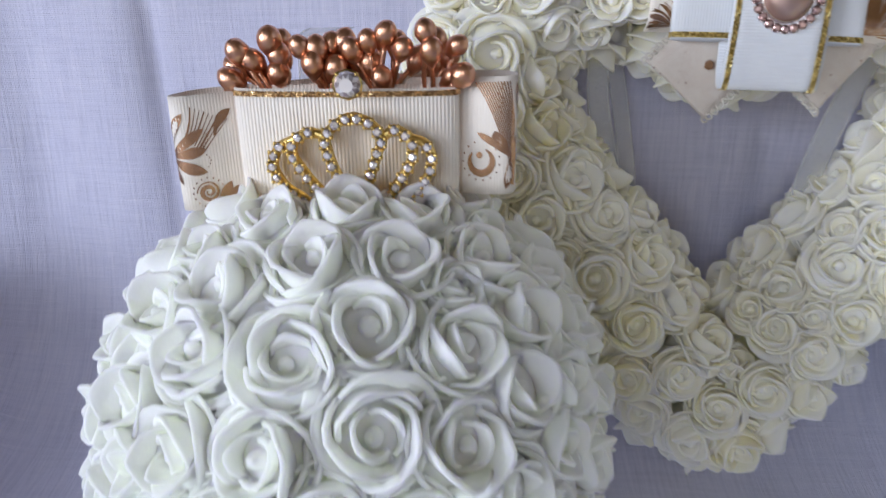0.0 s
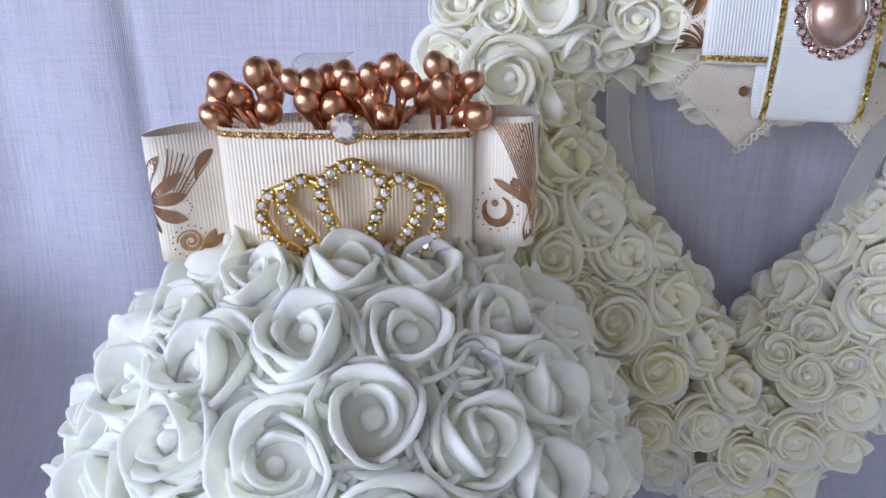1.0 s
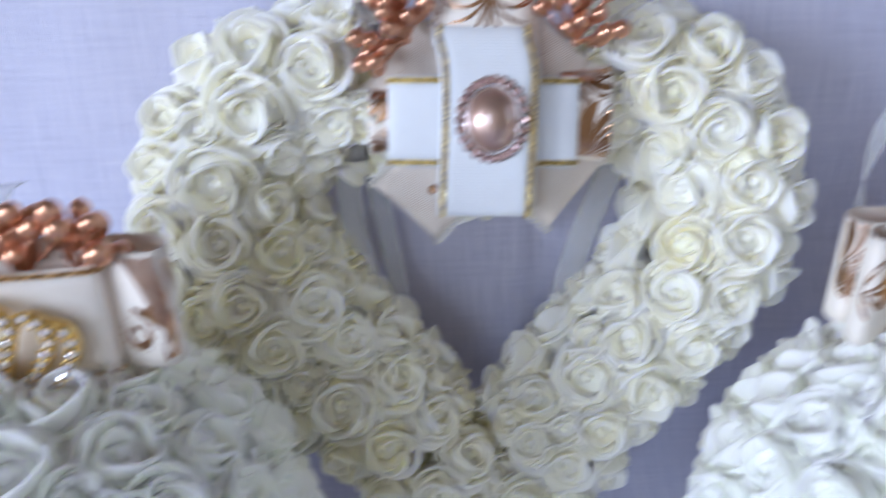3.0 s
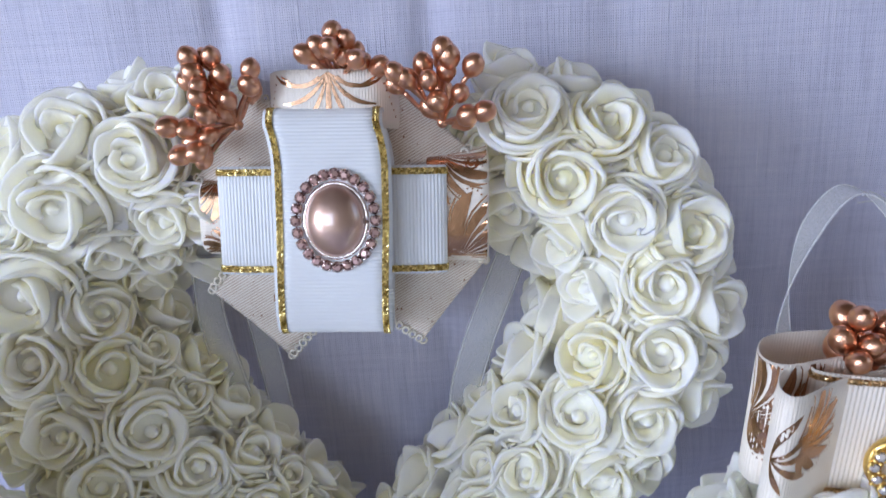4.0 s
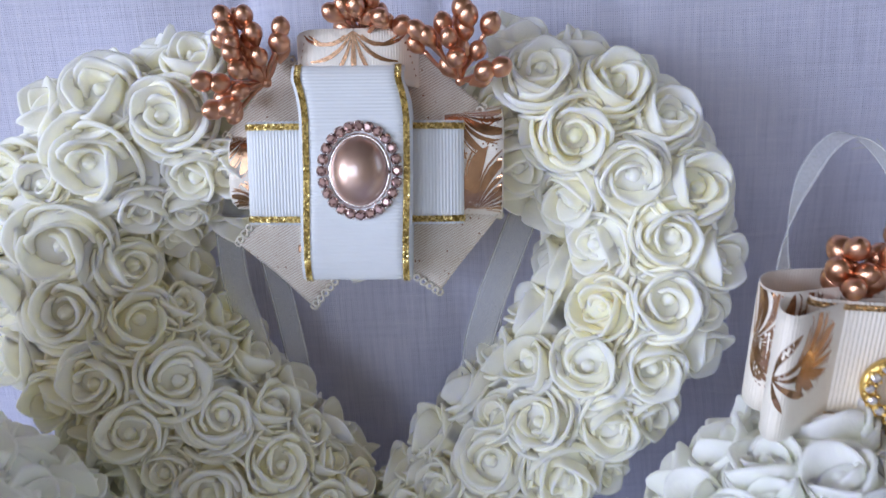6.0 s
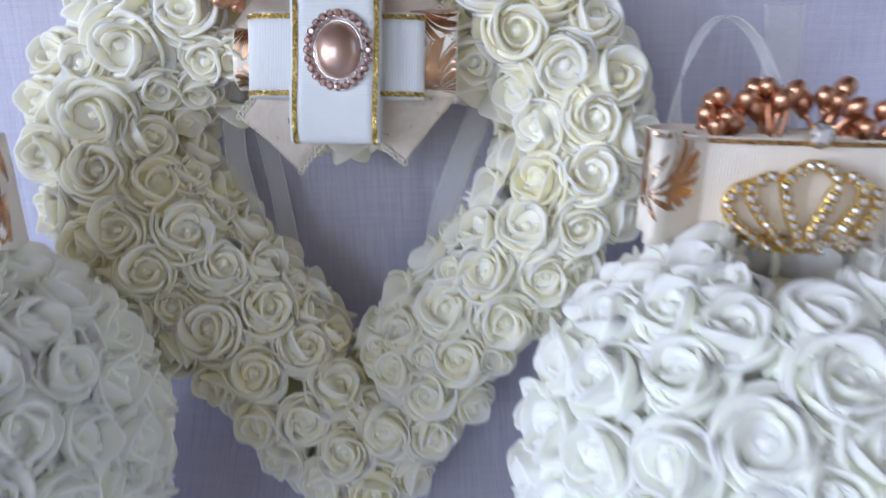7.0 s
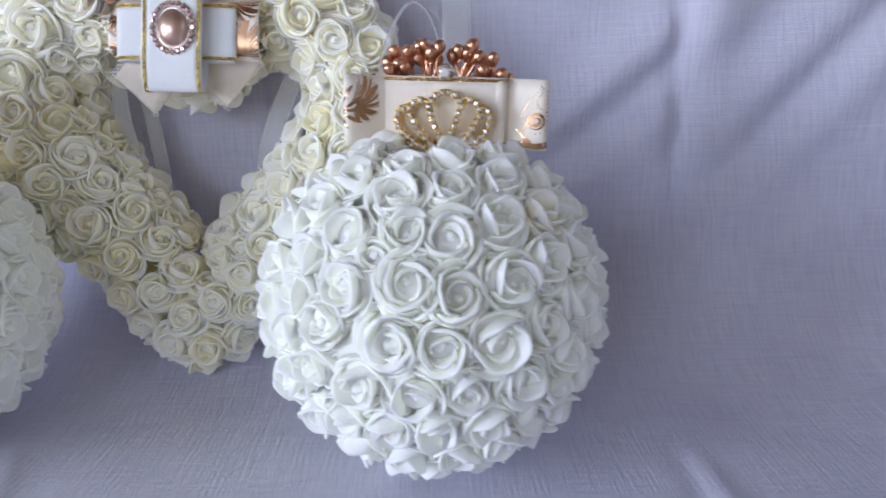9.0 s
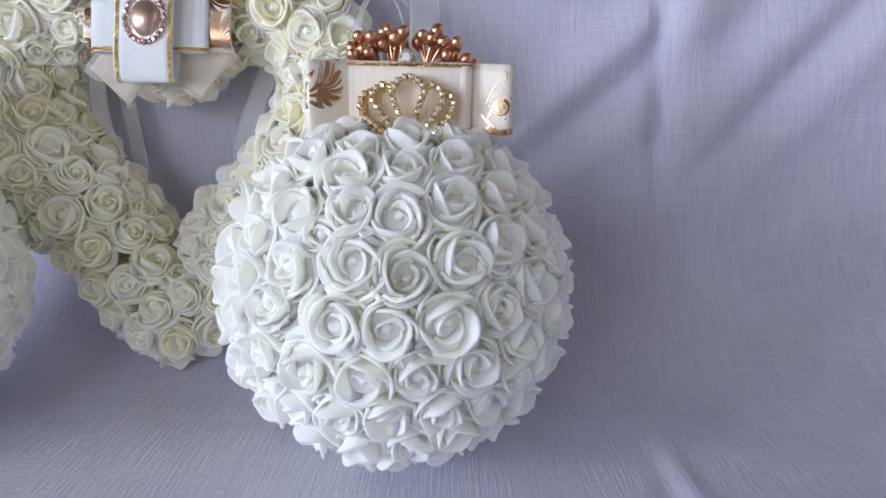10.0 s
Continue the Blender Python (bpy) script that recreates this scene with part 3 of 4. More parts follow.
def cloth_offset(x, s):
    """How far the hanging cloth stands off its even sweep, at x and at s along the sweep (0 where it leaves the ground)."""
    up = min(1.0, max(0.0, s / 0.25))
    o = 0.008 * up * noise.noise((x * 5, s * 3, 0.3)) + 0.003 * noise.noise((x * 14, s * 9, 7.0))
    o += up * (fold(x + 0.05 * s, -0.298, 0.007, -0.004) + fold(x, -0.335, 0.025, 0.006) + fold(x, -0.40, 0.02, -0.005) + fold(x, -0.10, 0.03, 0.004)
               + fold(x, -0.046, 0.007, -0.004) + fold(x, -0.020, 0.02, 0.003) + fold(x, 0.047, 0.007, -0.004) + fold(x, 0.075, 0.02, 0.003) + fold(x, 0.13, 0.012, -0.003))
    # the sharp upright crease, and slanting folds drawn from it to both sides
    rise = min(1.0, max(0.0, (s - 0.13) / 0.06))
    o += rise * (fold(x, 0.364, 0.009, -0.007) + fold(x, 0.388, 0.020, 0.004))
    drawn = min(1.0, max(0.0, (s - 0.10) / 0.10))
    u, v = x - 1.25 * s, x - 0.955 * s
    left = 1 - min(1.0, max(0.0, (x - 0.352) / 0.02))
    o += drawn * left * (fold(u, -0.051, 0.021, 0.009) + fold(u, -0.014, 0.020, -0.005) + fold(u, 0.032, 0.022, 0.006) + fold(u, -0.11, 0.04, -0.004))
    o += drawn * (1 - left) * (fold(v, 0.155, 0.022, 0.006) + fold(v, 0.188, 0.015, -0.005) + fold(v, 0.224, 0.025, 0.007) + fold(v, 0.06, 0.04, 0.007) + fold(v, 0.11, 0.025, -0.004))
    return o


def cloth():
    """The white cloth: over the ground, then in a soft bend up behind the things."""
    bm = bmesh.new()
    uvs = bm.loops.layers.uv.new("UVMap")
    bend, slope = 0.125, radians(86)
    xs = [-1.1 + 0.65 * i / 40 for i in range(40)] + [-0.45 + 1.1 * i / 340 for i in range(341)] + [0.65 + 0.45 * i / 30 for i in range(1, 31)]
    ss = [-1.0 + 0.02 * i for i in range(40)] + [-0.2 + 0.0085 * i for i in range(110)]
    rows = []
    for s in ss:
        row = []
        for x in xs:
            begin = -0.057 - 0.093 * x
            if s < 0:
                p, n = Vector((x, begin + s, 0.0)), Vector((0, 0, 1))
                h = 0.0012 * noise.noise((x * 9, s * 9, 2.0)) * min(1.0, -s / 0.1 + 0.3) - 0.0012
                h += 0.003 * math.exp(-(((x + 0.10 + 0.45 * (s + 0.05)) / 0.010) ** 2)) * min(1.0, max(0.0, (-s - 0.02) / 0.06))
                h += (0.003 * math.exp(-(((x - 0.330) / 0.008) ** 2)) - 0.002 * math.exp(-(((x - 0.318) / 0.007) ** 2))) * min(1.0, max(0.0, -s / 0.1))
                h += cloth_offset(x, s) * min(1.0, max(0.0, (s + 0.05) / 0.05)) if s > -0.05 else 0.0
            else:
                a = min(slope, s / bend)
                p = Vector((x, begin + bend * math.sin(a), bend * (1 - math.cos(a))))
                n = Vector((0, -math.sin(a), math.cos(a)))
                if s > slope * bend:
                    p += (s - slope * bend) * Vector((0, math.cos(slope), math.sin(slope)))
                h = cloth_offset(x, s)
            # ridge and raised left side, out of view, added to shade the cloth's left foot
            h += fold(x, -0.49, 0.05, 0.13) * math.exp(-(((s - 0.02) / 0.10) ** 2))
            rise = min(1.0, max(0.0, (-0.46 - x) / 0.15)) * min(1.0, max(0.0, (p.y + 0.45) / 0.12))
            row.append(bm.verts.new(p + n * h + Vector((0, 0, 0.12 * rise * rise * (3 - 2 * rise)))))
        rows.append(row)
    for j in range(len(ss) - 1):
        for i in range(len(xs) - 1):
            f = bm.faces.new((rows[j][i], rows[j][i + 1], rows[j + 1][i + 1], rows[j + 1][i]))
            for loop, (a, b) in zip(f.loops, ((i, j), (i + 1, j), (i + 1, j + 1), (i, j + 1))):
                loop[uvs].uv = (xs[a], ss[b])
    ob = new("backdrop", mesh_of("backdrop", bm, LINEN))
    return tagged(ob, "white slubby linen cloth swept up behind the flowers, softly creased", "cloth", kind="structure")


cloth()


# ---- jewels and berries ----
def gem_mesh(name, mat, sides=8):
    """A cut stone of radius one: table, crown and pavilion facets."""
    bm = bmesh.new()
    ring = lambda r, z, turn: [bm.verts.new((r * math.cos((k + turn) * math.tau / sides), r * math.sin((k + turn) * math.tau / sides), z)) for k in range(sides)]
    low, girdle, crown, table = ring(0.6, -0.5, 0), ring(1.0, 0.0, 0), ring(0.82, 0.34, 0.5), ring(0.5, 0.55, 0)
    for k in range(sides):
        j = (k + 1) % sides
        bm.faces.new((low[k], low[j], girdle[j], girdle[k]))
        bm.faces.new((girdle[k], girdle[j], crown[k]))
        bm.faces.new((crown[k], girdle[j], crown[j]))
        bm.faces.new((crown[k], crown[j], table[j]))
        bm.faces.new((crown[k], table[j], table[k]))
    bm.faces.new(table)
    bm.faces.new(low[::-1])
    bmesh.ops.split_edges(bm, edges=bm.edges)
    return mesh_of(name, bm, mat, False)


GEM = gem_mesh("rhinestone", CRYSTAL)
BIG_GEM = gem_mesh("large_rhinestone", CRYSTAL, 12)
PINK_GEM = gem_mesh("pink_rhinestone", PINK_CRYSTAL)


def berry_mesh(seed):
    """A painted berry of radius one, a little drop-shaped, with a small mark at its tip."""
    bm = bmesh.new()
    prof = [(0.0, 1.2), (0.10, 1.16), (0.26, 1.10), (0.52, 0.95), (0.77, 0.68), (0.93, 0.3), (0.96, -0.1), (0.84, -0.55), (0.6, -0.95), (0.34, -1.3), (0.17, -1.6)]
    rings = []
    for r, z in prof[1:]:
        swell = [1 + 0.05 * noise.noise((2.2 * math.cos(k * math.tau / 16), 2.2 * math.sin(k * math.tau / 16), 1.3 * z + seed)) - (0.07 if k == 3 else 0.0) for k in range(16)]
        rings.append([bm.verts.new((swell[k] * r * math.cos(k * math.tau / 16), swell[k] * r * math.sin(k * math.tau / 16), z)) for k in range(16)])
    tip = bm.verts.new((0, 0, 1.05))
    for k in range(16):
        bm.faces.new((tip, rings[0][k], rings[0][(k + 1) % 16]))
    for one, two in zip(rings, rings[1:]):
        for k in range(16):
            bm.faces.new((one[k], two[k], two[(k + 1) % 16], one[(k + 1) % 16]))
    bm.faces.new(rings[-1][::-1])
    bmesh.ops.recalc_face_normals(bm, faces=bm.faces)
    return mesh_of("berry", bm, COPPER_PAINT)


BERRIES = [berry_mesh(7.3 * k) for k in range(4)]


def berry_spray(parent, m, base, places, radius, rnd, label=""):
    """Berries on thin painted stems that leave one point."""
    bm = bmesh.new()
    base = Vector(base)
    poses, stems = [], []
    for p in places:
        p = Vector(p)
        way = (p - base).normalized()
        foot = p - way * radius * 1.1
        mid = base.lerp(foot, 0.5) + Vector((rnd.uniform(-1, 1), rnd.uniform(-1, 1), rnd.uniform(-0.3, 0.3))) * radius * 0.35
        stem = bmesh.new()
        tube(stem, spline([base, mid, foot], 4), radius * 0.18, 6, 1.3)
        bmesh.ops.transform(stem, matrix=m, verts=stem.verts)
        stems.append(stem)
        nod = Vector((way.x + rnd.uniform(-0.35, 0.35), way.y + rnd.uniform(-0.6, 0.2), way.z + rnd.uniform(-0.3, 0.3))).normalized()
        poses.append(Matrix.Translation(p) @ nod.to_track_quat("Z", "Y").to_matrix().to_4x4() @ pose(0, 0, 0, 0, 0, rnd.uniform(0, 360)) @ Matrix.Scale(radius * rnd.uniform(0.84, 1.06), 4))
    bmesh.ops.create_icosphere(bm, subdivisions=2, radius=radius * 0.55, matrix=Matrix.Translation(base))
    bmesh.ops.transform(bm, matrix=m, verts=bm.verts)
    spray = part("berry_spray", bm, COPPER_PAINT, parent, label)
    for stem in stems:
        part("stem", stem, COPPER_PAINT, spray)
    for q in poses:
        part("berry", rnd.choice(BERRIES), None, spray).matrix_basis = m @ q
    return spray


def crown_brooch(parent, m):
    """A gilt crown of five hoops set with rhinestones, a large round stone on top."""
    k = 0.0505 / 510
    pt = lambda x, y: Vector(((x - 618) * k, -0.0012 - 0.004 * (1 - ((x - 618) / 300) ** 2), (552 - y) * k))
    arms = [
        [(578, 292), (545, 330), (550, 380), (565, 425), (582, 462), (603, 505), (612, 540)],
        [(675, 288), (710, 330), (695, 378), (682, 415), (668, 455), (650, 500), (640, 540)],
        [(497, 315), (450, 342), (440, 385), (467, 430), (497, 470), (525, 500), (552, 535)],
        [(748, 308), (792, 338), (798, 385), (778, 430), (755, 465), (730, 500), (702, 535)],
        [(497, 315), (450, 340), (402, 362), (378, 400), (380, 442), (412, 487), (457, 515), (490, 545)],
        [(748, 308), (792, 336), (832, 352), (852, 392), (846, 437), (822, 480), (792, 512), (760, 545)],
        [(578, 292), (627, 272), (675, 288)],
        [(497, 315), (545, 330)], [(748, 308), (710, 330)],
        [(450, 545), (530, 556), (625, 560), (715, 556), (790, 545)],
    ]
    frame_bm, stones = bmesh.new(), []
    for arm in arms:
        line, _ = resample(spline([pt(*p) for p in arm], 8), 0.0008)
        tube(frame_bm, [p + Vector((0, 0.0015, 0)) for p in line], 0.0015, 8)
        marks, _ = resample(line, 0.0035)
        for p in marks:
            if all((p - q).length > 0.0026 for q in stones):
                stones.append(p)
    top = pt(622, 178)
    turn = pose(0, 0, 0, 90)
    for p, r in [(p, 0.0016) for p in stones] + [(top, 0.0039)]:
        # claw setting: a little cup with four prongs
        bmesh.ops.create_cone(frame_bm, segments=10, cap_ends=True, radius1=r * 0.8, radius2=r * 1.12, depth=0.0012, matrix=Matrix.Translation(p) @ turn)
        for c in range(4):
            a = radians(45 + 90 * c)
            q = p + Vector((r * 1.02 * math.cos(a), -0.0008, r * 1.02 * math.sin(a)))
            bmesh.ops.create_icosphere(frame_bm, subdivisions=1, radius=0.0007, matrix=Matrix.Translation(q))
    bmesh.ops.transform(frame_bm, matrix=m, verts=frame_bm.verts)
    brooch = part("crown_brooch", frame_bm, GOLD, parent, "gilt crown brooch set with clear rhinestones")
    rnd = random.Random(8)
    for p in stones:
        part("rhinestone", GEM, None, brooch).matrix_basis = m @ Matrix.Translation(p + Vector((0, -0.0007, 0))) @ turn @ pose(0, 0, 0, rnd.uniform(-20, 20), rnd.uniform(-20, 20), rnd.uniform(0, 90)) @ Matrix.Scale(0.00145, 4)
    part("rhinestone", BIG_GEM, None, brooch, "large round clear rhinestone").matrix_basis = m @ Matrix.Translation(top + Vector((0, -0.0008, 0))) @ turn @ Matrix.Scale(0.0038, 4)


def flat_loop(half, front, back, bulge=0.0, shift=0.0, flare=0.0):
    """A closed flattened loop seen from above, begun at the middle of its back, running so that its outside is the outer face."""
    e = (front - back) / 2
    mid = (front + back) / 2
    pts = [(0, back), (half * 0.5, back), (half * 0.88, back - 0.10 * (back - front) + flare), (half, mid), (half * 0.90, front + 0.12 * (back - front) - flare), (half * 0.5, front - bulge * 0.7), (0, front - bulge),
           (-half * 0.5, front - bulge * 0.7), (-half * 0.90, front + 0.12 * (back - front) - flare), (-half, mid), (-half * 0.88, back - 0.10 * (back - front) + flare), (-half * 0.5, back), (0, back)]
    return spline([(x + shift, y, 0) for x, y in pts], 12)


def ball_bow(parent, m, printed_half, shift, droop, berries, seed, crown, half, curled=False):
    """The bow on a ball: printed loops behind, a cream gold-edged band before them, crown and berries."""
    rnd = random.Random(seed)
    up = Vector((0, 0, 1))
    width = 0.039
    loops = [(printed_half, 0.002, 0.017, 0.0), (printed_half - 0.012, -0.0035, 0.006, 0.0015)]
    for n, (reach, front, back, lower) in enumerate(loops if curled else loops[:1]):
        line = [p + Vector((0, -0.015 * (p.x / reach) ** 2, width / 2 - lower + droop * (p.x / reach))) for p in flat_loop(reach, front, back, 0.001, shift - n * 0.013, 0.0028)]
        bm, at, length = ribbon(line, up, width + 0.001, 0.00105, 0.00010)
        bmesh.ops.transform(bm, matrix=m, verts=bm.verts)
        loop = part("printed_loop", bm, CREAM_GROSGRAIN, parent, "cream grosgrain loop printed with copper foil leaves")
        lit = lambda s, w, off, f=at: m @ f(s, w, off)
        quarter = length / 4
        # the two ends of the loop show their print beside the band
        foil = bmesh.new()
        if curled and n == 0:
            leaf_fan(foil, lit, length - quarter - 0.0015, 0.001, 0.0215, 180, -1)
        else:
            acanthus(foil, lit, length - quarter - 0.0045, 0.95, not curled)
        leaf_fan(foil, lit, length - quarter + 0.018, 0.002, 0.015, 200, 1)
        if curled:
            leaf_fan(foil, lit, length - quarter - 0.013, 0.004, 0.0165, 200, -1)
        for k in range(14):
            dot(foil, lit, length - quarter + 0.0145 - 0.0004 * k, -0.016 + 0.0021 * k, 0.0003)
        part("foil_print", foil, COPPER_FOIL, loop, "shiny copper foil leaf print")
        if n == 1:
            continue
        foil = bmesh.new()
        if curled:
            scroll(foil, lit, quarter + 0.0125, -0.003, 0.0056, -1)
            stroke(foil, lit, [(quarter + 0.0245 - 0.0009 * k, -0.0085 - 0.00075 * k) for k in range(11)], [0.0008 + 0.00018 * k for k in range(11)])
            stroke(foil, lit, [(quarter + 0.002 + 0.0023 * k, -0.0172 + 0.0006 * math.sin(k)) for k in range(10)], [0.0036] * 10)
            stroke(foil, lit, [(quarter + 0.0205 - 0.0006 * k, -0.010 + 0.0012 * k) for k in range(8)], [0.0005 + 0.0002 * k for k in range(8)])
            for k in range(13):
                dot(foil, lit, quarter + 0.0055 + 0.0001 * k, -0.014 + 0.0023 * k, 0.00042)
                dot(foil, lit, quarter + 0.0215 - 0.0005 * k - 0.00004 * k * k, -0.001 + 0.0014 * k, 0.00036)
                dot(foil, lit, quarter + 0.0110 + 0.0014 * math.sin(0.5 * k), 0.0045 + 0.0010 * k, 0.00036)
        else:
            feather(foil, lit, quarter + 0.0040)
        leaf_fan(foil, lit, quarter - 0.016, 0.004, 0.015, 20, 1)
        part("foil_print", foil, COPPER_FOIL, loop, "shiny copper foil leaf print")
    line = [p + Vector((0, 0, width / 2)) for p in flat_loop(half, -0.0125, -0.004, 0.0015, -0.0027 if curled else 0.0)]
    bm, at, length = ribbon(line, up, width, 0.00125, 0.00016)
    bmesh.ops.transform(bm, matrix=m, verts=bm.verts)
    band = part("ribbon_band", bm, CREAM_GROSGRAIN, parent, "cream ribbed ribbon band with gold edges")
    for w in (width / 2 - 0.0017, -width / 2 + 0.0017):
        part("gold_edge", braid(lambda s, v, o, f=at: m @ f(s, v, o), length, w, 0.0018), COPPER_THREAD, band, "woven gold edge", False)
    crown_brooch(parent, m @ pose(crown + 0.0008, -0.0150, -0.0005) @ Matrix.Scale(1.13, 4))
    # berries: clusters that stand up behind the band
    clusters = {}
    for x, z in berries:
        clusters.setdefault(min((-0.028, -0.008, 0.012, 0.030), key=lambda c: abs(c - x)), []).append((x, z))
    for c, some in clusters.items():
        places = [(x, rnd.uniform(-0.011, -0.003), z) for x, z in some]
        places += [(x + rnd.uniform(-0.004, 0.004), rnd.uniform(-0.001, 0.004), z - rnd.uniform(0.001, 0.006)) for x, z in some]
        berry_spray(parent, m, (c * 0.9, -0.003, width - 0.008), places, 0.0042, rnd, "cluster of pearly copper berries on stems")


def organza(parent, line, width, across, label):
    bm, at, length = ribbon(spline(line, 10), across, width, 0.0, 0.0, 0.00015)
    tape = part("organza_ribbon", bm, ORGANZA, parent, label)
    edge = bmesh.new()
    for w in (-width / 2, width / 2):
        tube(edge, [at(length * k / 60, w, -0.0001) for k in range(61)], 0.00022, 5)
    part("selvedge", edge, ORGANZA_EDGE, tape)
    return tape


# ---- the two ball ornaments ----
# roses as (turn round the ball from the front, height angle, millimetres across)
BALL_A = [
    (28, 60, 27), (11, 77, 24), (-6, 61, 27), (-36, 53, 26), (-76, 51, 24), (12, 48, 28), (-7, 42, 28), (35, 41, 27), (-32, 41, 26), (11, 30, 30),
    (-10, 26, 28), (28, 25, 30), (-48, 26, 24), (-29, 23, 25), (58, 40, 25), (45, 29, 26), (59, 54, 26), (-49, 71, 23), (61, 71, 24), (-82, 39, 22),
    (-70, 30, 22), (60, 25, 24), (79, 30, 22), (82, 43, 22), (51, 15, 24), (74, 15, 22), (-40, 17, 24),
]
BALL_B = [
    (6, 36, 26), (-8, 23, 27), (7, 19, 26), (25, 21, 26), (40, 24, 25), (-13, 6, 27), (2, 5, 27), (18, 5, 29), (35, 7, 24), (-24, -8, 25),
    (-6, -11, 25), (9, -10, 22), (26, -9, 25), (-28, 21, 25), (-17, 63, 23), (21, 68, 23), (-47, 57, 23), (-15, 50, 26), (10, 52, 24), (40, 53, 24),
    (27, 39, 25), (-9, 38, 24), (51, 39, 24), (61, 26, 22), (52, 10, 23), (45, -5, 23), (-32, 37, 24), (-49, 28, 23), (-36, 9, 23), (-49, 16, 22),
]
BALL_B += [
    (-41, -5, 22), (-32, -24, 23), (-16, -25, 23), (0, -24, 24), (17, -24, 24), (34, -25, 22), (-14, -43, 24), (8, -42, 24), (-55, 45, 22), (77, 48, 22),
    (-53, 2, 22), (42, -17, 22), (65, 15, 22), (64, -1, 22), (-92, 68, 22), (96, 61, 22),
]

CORE, BUDS, MIDDLE = 0.0845, 0.0868, 0.1003


def rose_ball(name, place, listed, seed, label, shade=0, creamy=0, grow=1.0):
    rnd = random.Random(seed)
    ob = tagged(new(name), label, "ornament", "rose-covered balls")
    ob.location = place
    mid = Vector((0, 0, MIDDLE * grow))
    core = bmesh.new()
    bmesh.ops.create_icosphere(core, subdivisions=3, radius=(CORE - 0.009) * grow, matrix=Matrix.Translation(mid))
    part("core", core, GREEN_FOAM, ob, "pale green foam ball")
    made = []

    def add(out, size):
        out = out.normalized()
        made.append((out, size))
        kind = 1 if len(made) == creamy else shade
        rose(ob, facing(mid + out * (BUDS * grow - 0.12 * (size - 0.025)), out, size * 1.29, rnd, 5), kind, rnd.randrange(len(ROSES)))

    for turn, high, size in listed:
        a, e = radians(turn), radians(high)
        add(Vector((math.sin(a) * math.cos(e), -math.cos(a) * math.cos(e), math.sin(e))), size / 1000)
    # the rest of the ball, wherever there is room
    count = 1500
    for k in range(count):
        z = 1 - 2 * (k + 0.5) / count
        a = k * 2.399963
        out = Vector((math.sqrt(1 - z * z) * math.sin(a), -math.sqrt(1 - z * z) * math.cos(a), z))
        if out.z > 0.93 or out.z < -0.95:
            continue
        if all((out - o).length * 0.0945 > 0.0215 for o, s in made):
            add(out, 0.0245)
    for k in range(count):
        z = 1 - 2 * (k + 0.5) / count
        a = k * 2.399963
        out = Vector((math.sqrt(1 - z * z) * math.sin(a), -math.sqrt(1 - z * z) * math.cos(a), z))
        if -0.9 < out.z < 0.93 and all((out - o).length * 0.0945 > 0.0178 for o, s in made):
            add(out, 0.0195)
    return ob


ball_a = rose_ball("ball_ornament", (-0.1730, -0.0805, 0.0), BALL_A, 3, "ball covered in white foam roses, cream bow and gilt crown", 3, grow=1.028)
ball_b = rose_ball("ball_ornament", (0.1732, -0.1077, 0.0), BALL_B, 4, "white foam-rose ball with a gilt crown bow and sheer hanging loop", 0, 23)

k = 0.0804 / 705
berries_a = [((x - 603) * k, 0.0355 + (228 - y) * k) for x, y in (
    (288, 100), (382, 68), (325, 125), (400, 110), (255, 178), (398, 165), (478, 85), (525, 92), (515, 132), (577, 145), (625, 95), (675, 70),
    (727, 50), (672, 132), (710, 175), (775, 92), (842, 45), (857, 95), (930, 85), (920, 170), (945, 165), (560, 85), (600, 75))]
ball_bow(ball_a, pose(0.0022, 0.0130, 0.1920, 0, 0, -3) @ Matrix.Scale(1.05, 4), 0.0590, -0.0020, 0.0032, berries_a, 5, 0.002, 0.0375)
k = 0.0724 / 605
berries_b = [((x - 562) * k, 0.038 + (275 - y) * k) for x, y in (
    (318, 155), (285, 210), (340, 215), (385, 155), (460, 122), (497, 158), (535, 130), (630, 145), (672, 155), (695, 118), (728, 170), (797, 178),
    (750, 235), (840, 250), (430, 180), (300, 240), (365, 230))]
ball_bow(ball_b, pose(0.0090, 0.0345, 0.1870, 0, 3.0, -6.3), 0.0577, 0.0032, -0.001, berries_b, 6, 0.0007, 0.0392, True)

organza(ball_a, [(-0.0115, 0.030, 0.208), (-0.0115, 0.034, 0.232), (-0.0115, 0.040, 0.247), (-0.0085, 0.048, 0.250)], 0.018, Vector((1, 0.15, 0)), "short sheer white organza tail")
organza(ball_b, [(-0.022, 0.056, 0.196), (-0.025, 0.058, 0.233), (-0.019, 0.060, 0.257), (-0.008, 0.060, 0.270), (0.002, 0.054, 0.263), (0.008, 0.044, 0.245), (0.010, 0.036, 0.223)], 0.012,
        lambda f: Vector((max(0.0, 1 - 2.2 * f) + 0.05, 0.25 + f, 0)), "sheer white organza hanging loop")
organza(ball_b, [(0.019, 0.056, 0.196), (0.019, 0.060, 0.236), (0.020, 0.063, 0.259), (0.020, 0.065, 0.274)], 0.018, Vector((1, 0.1, 0)), "sheer white organza tail")

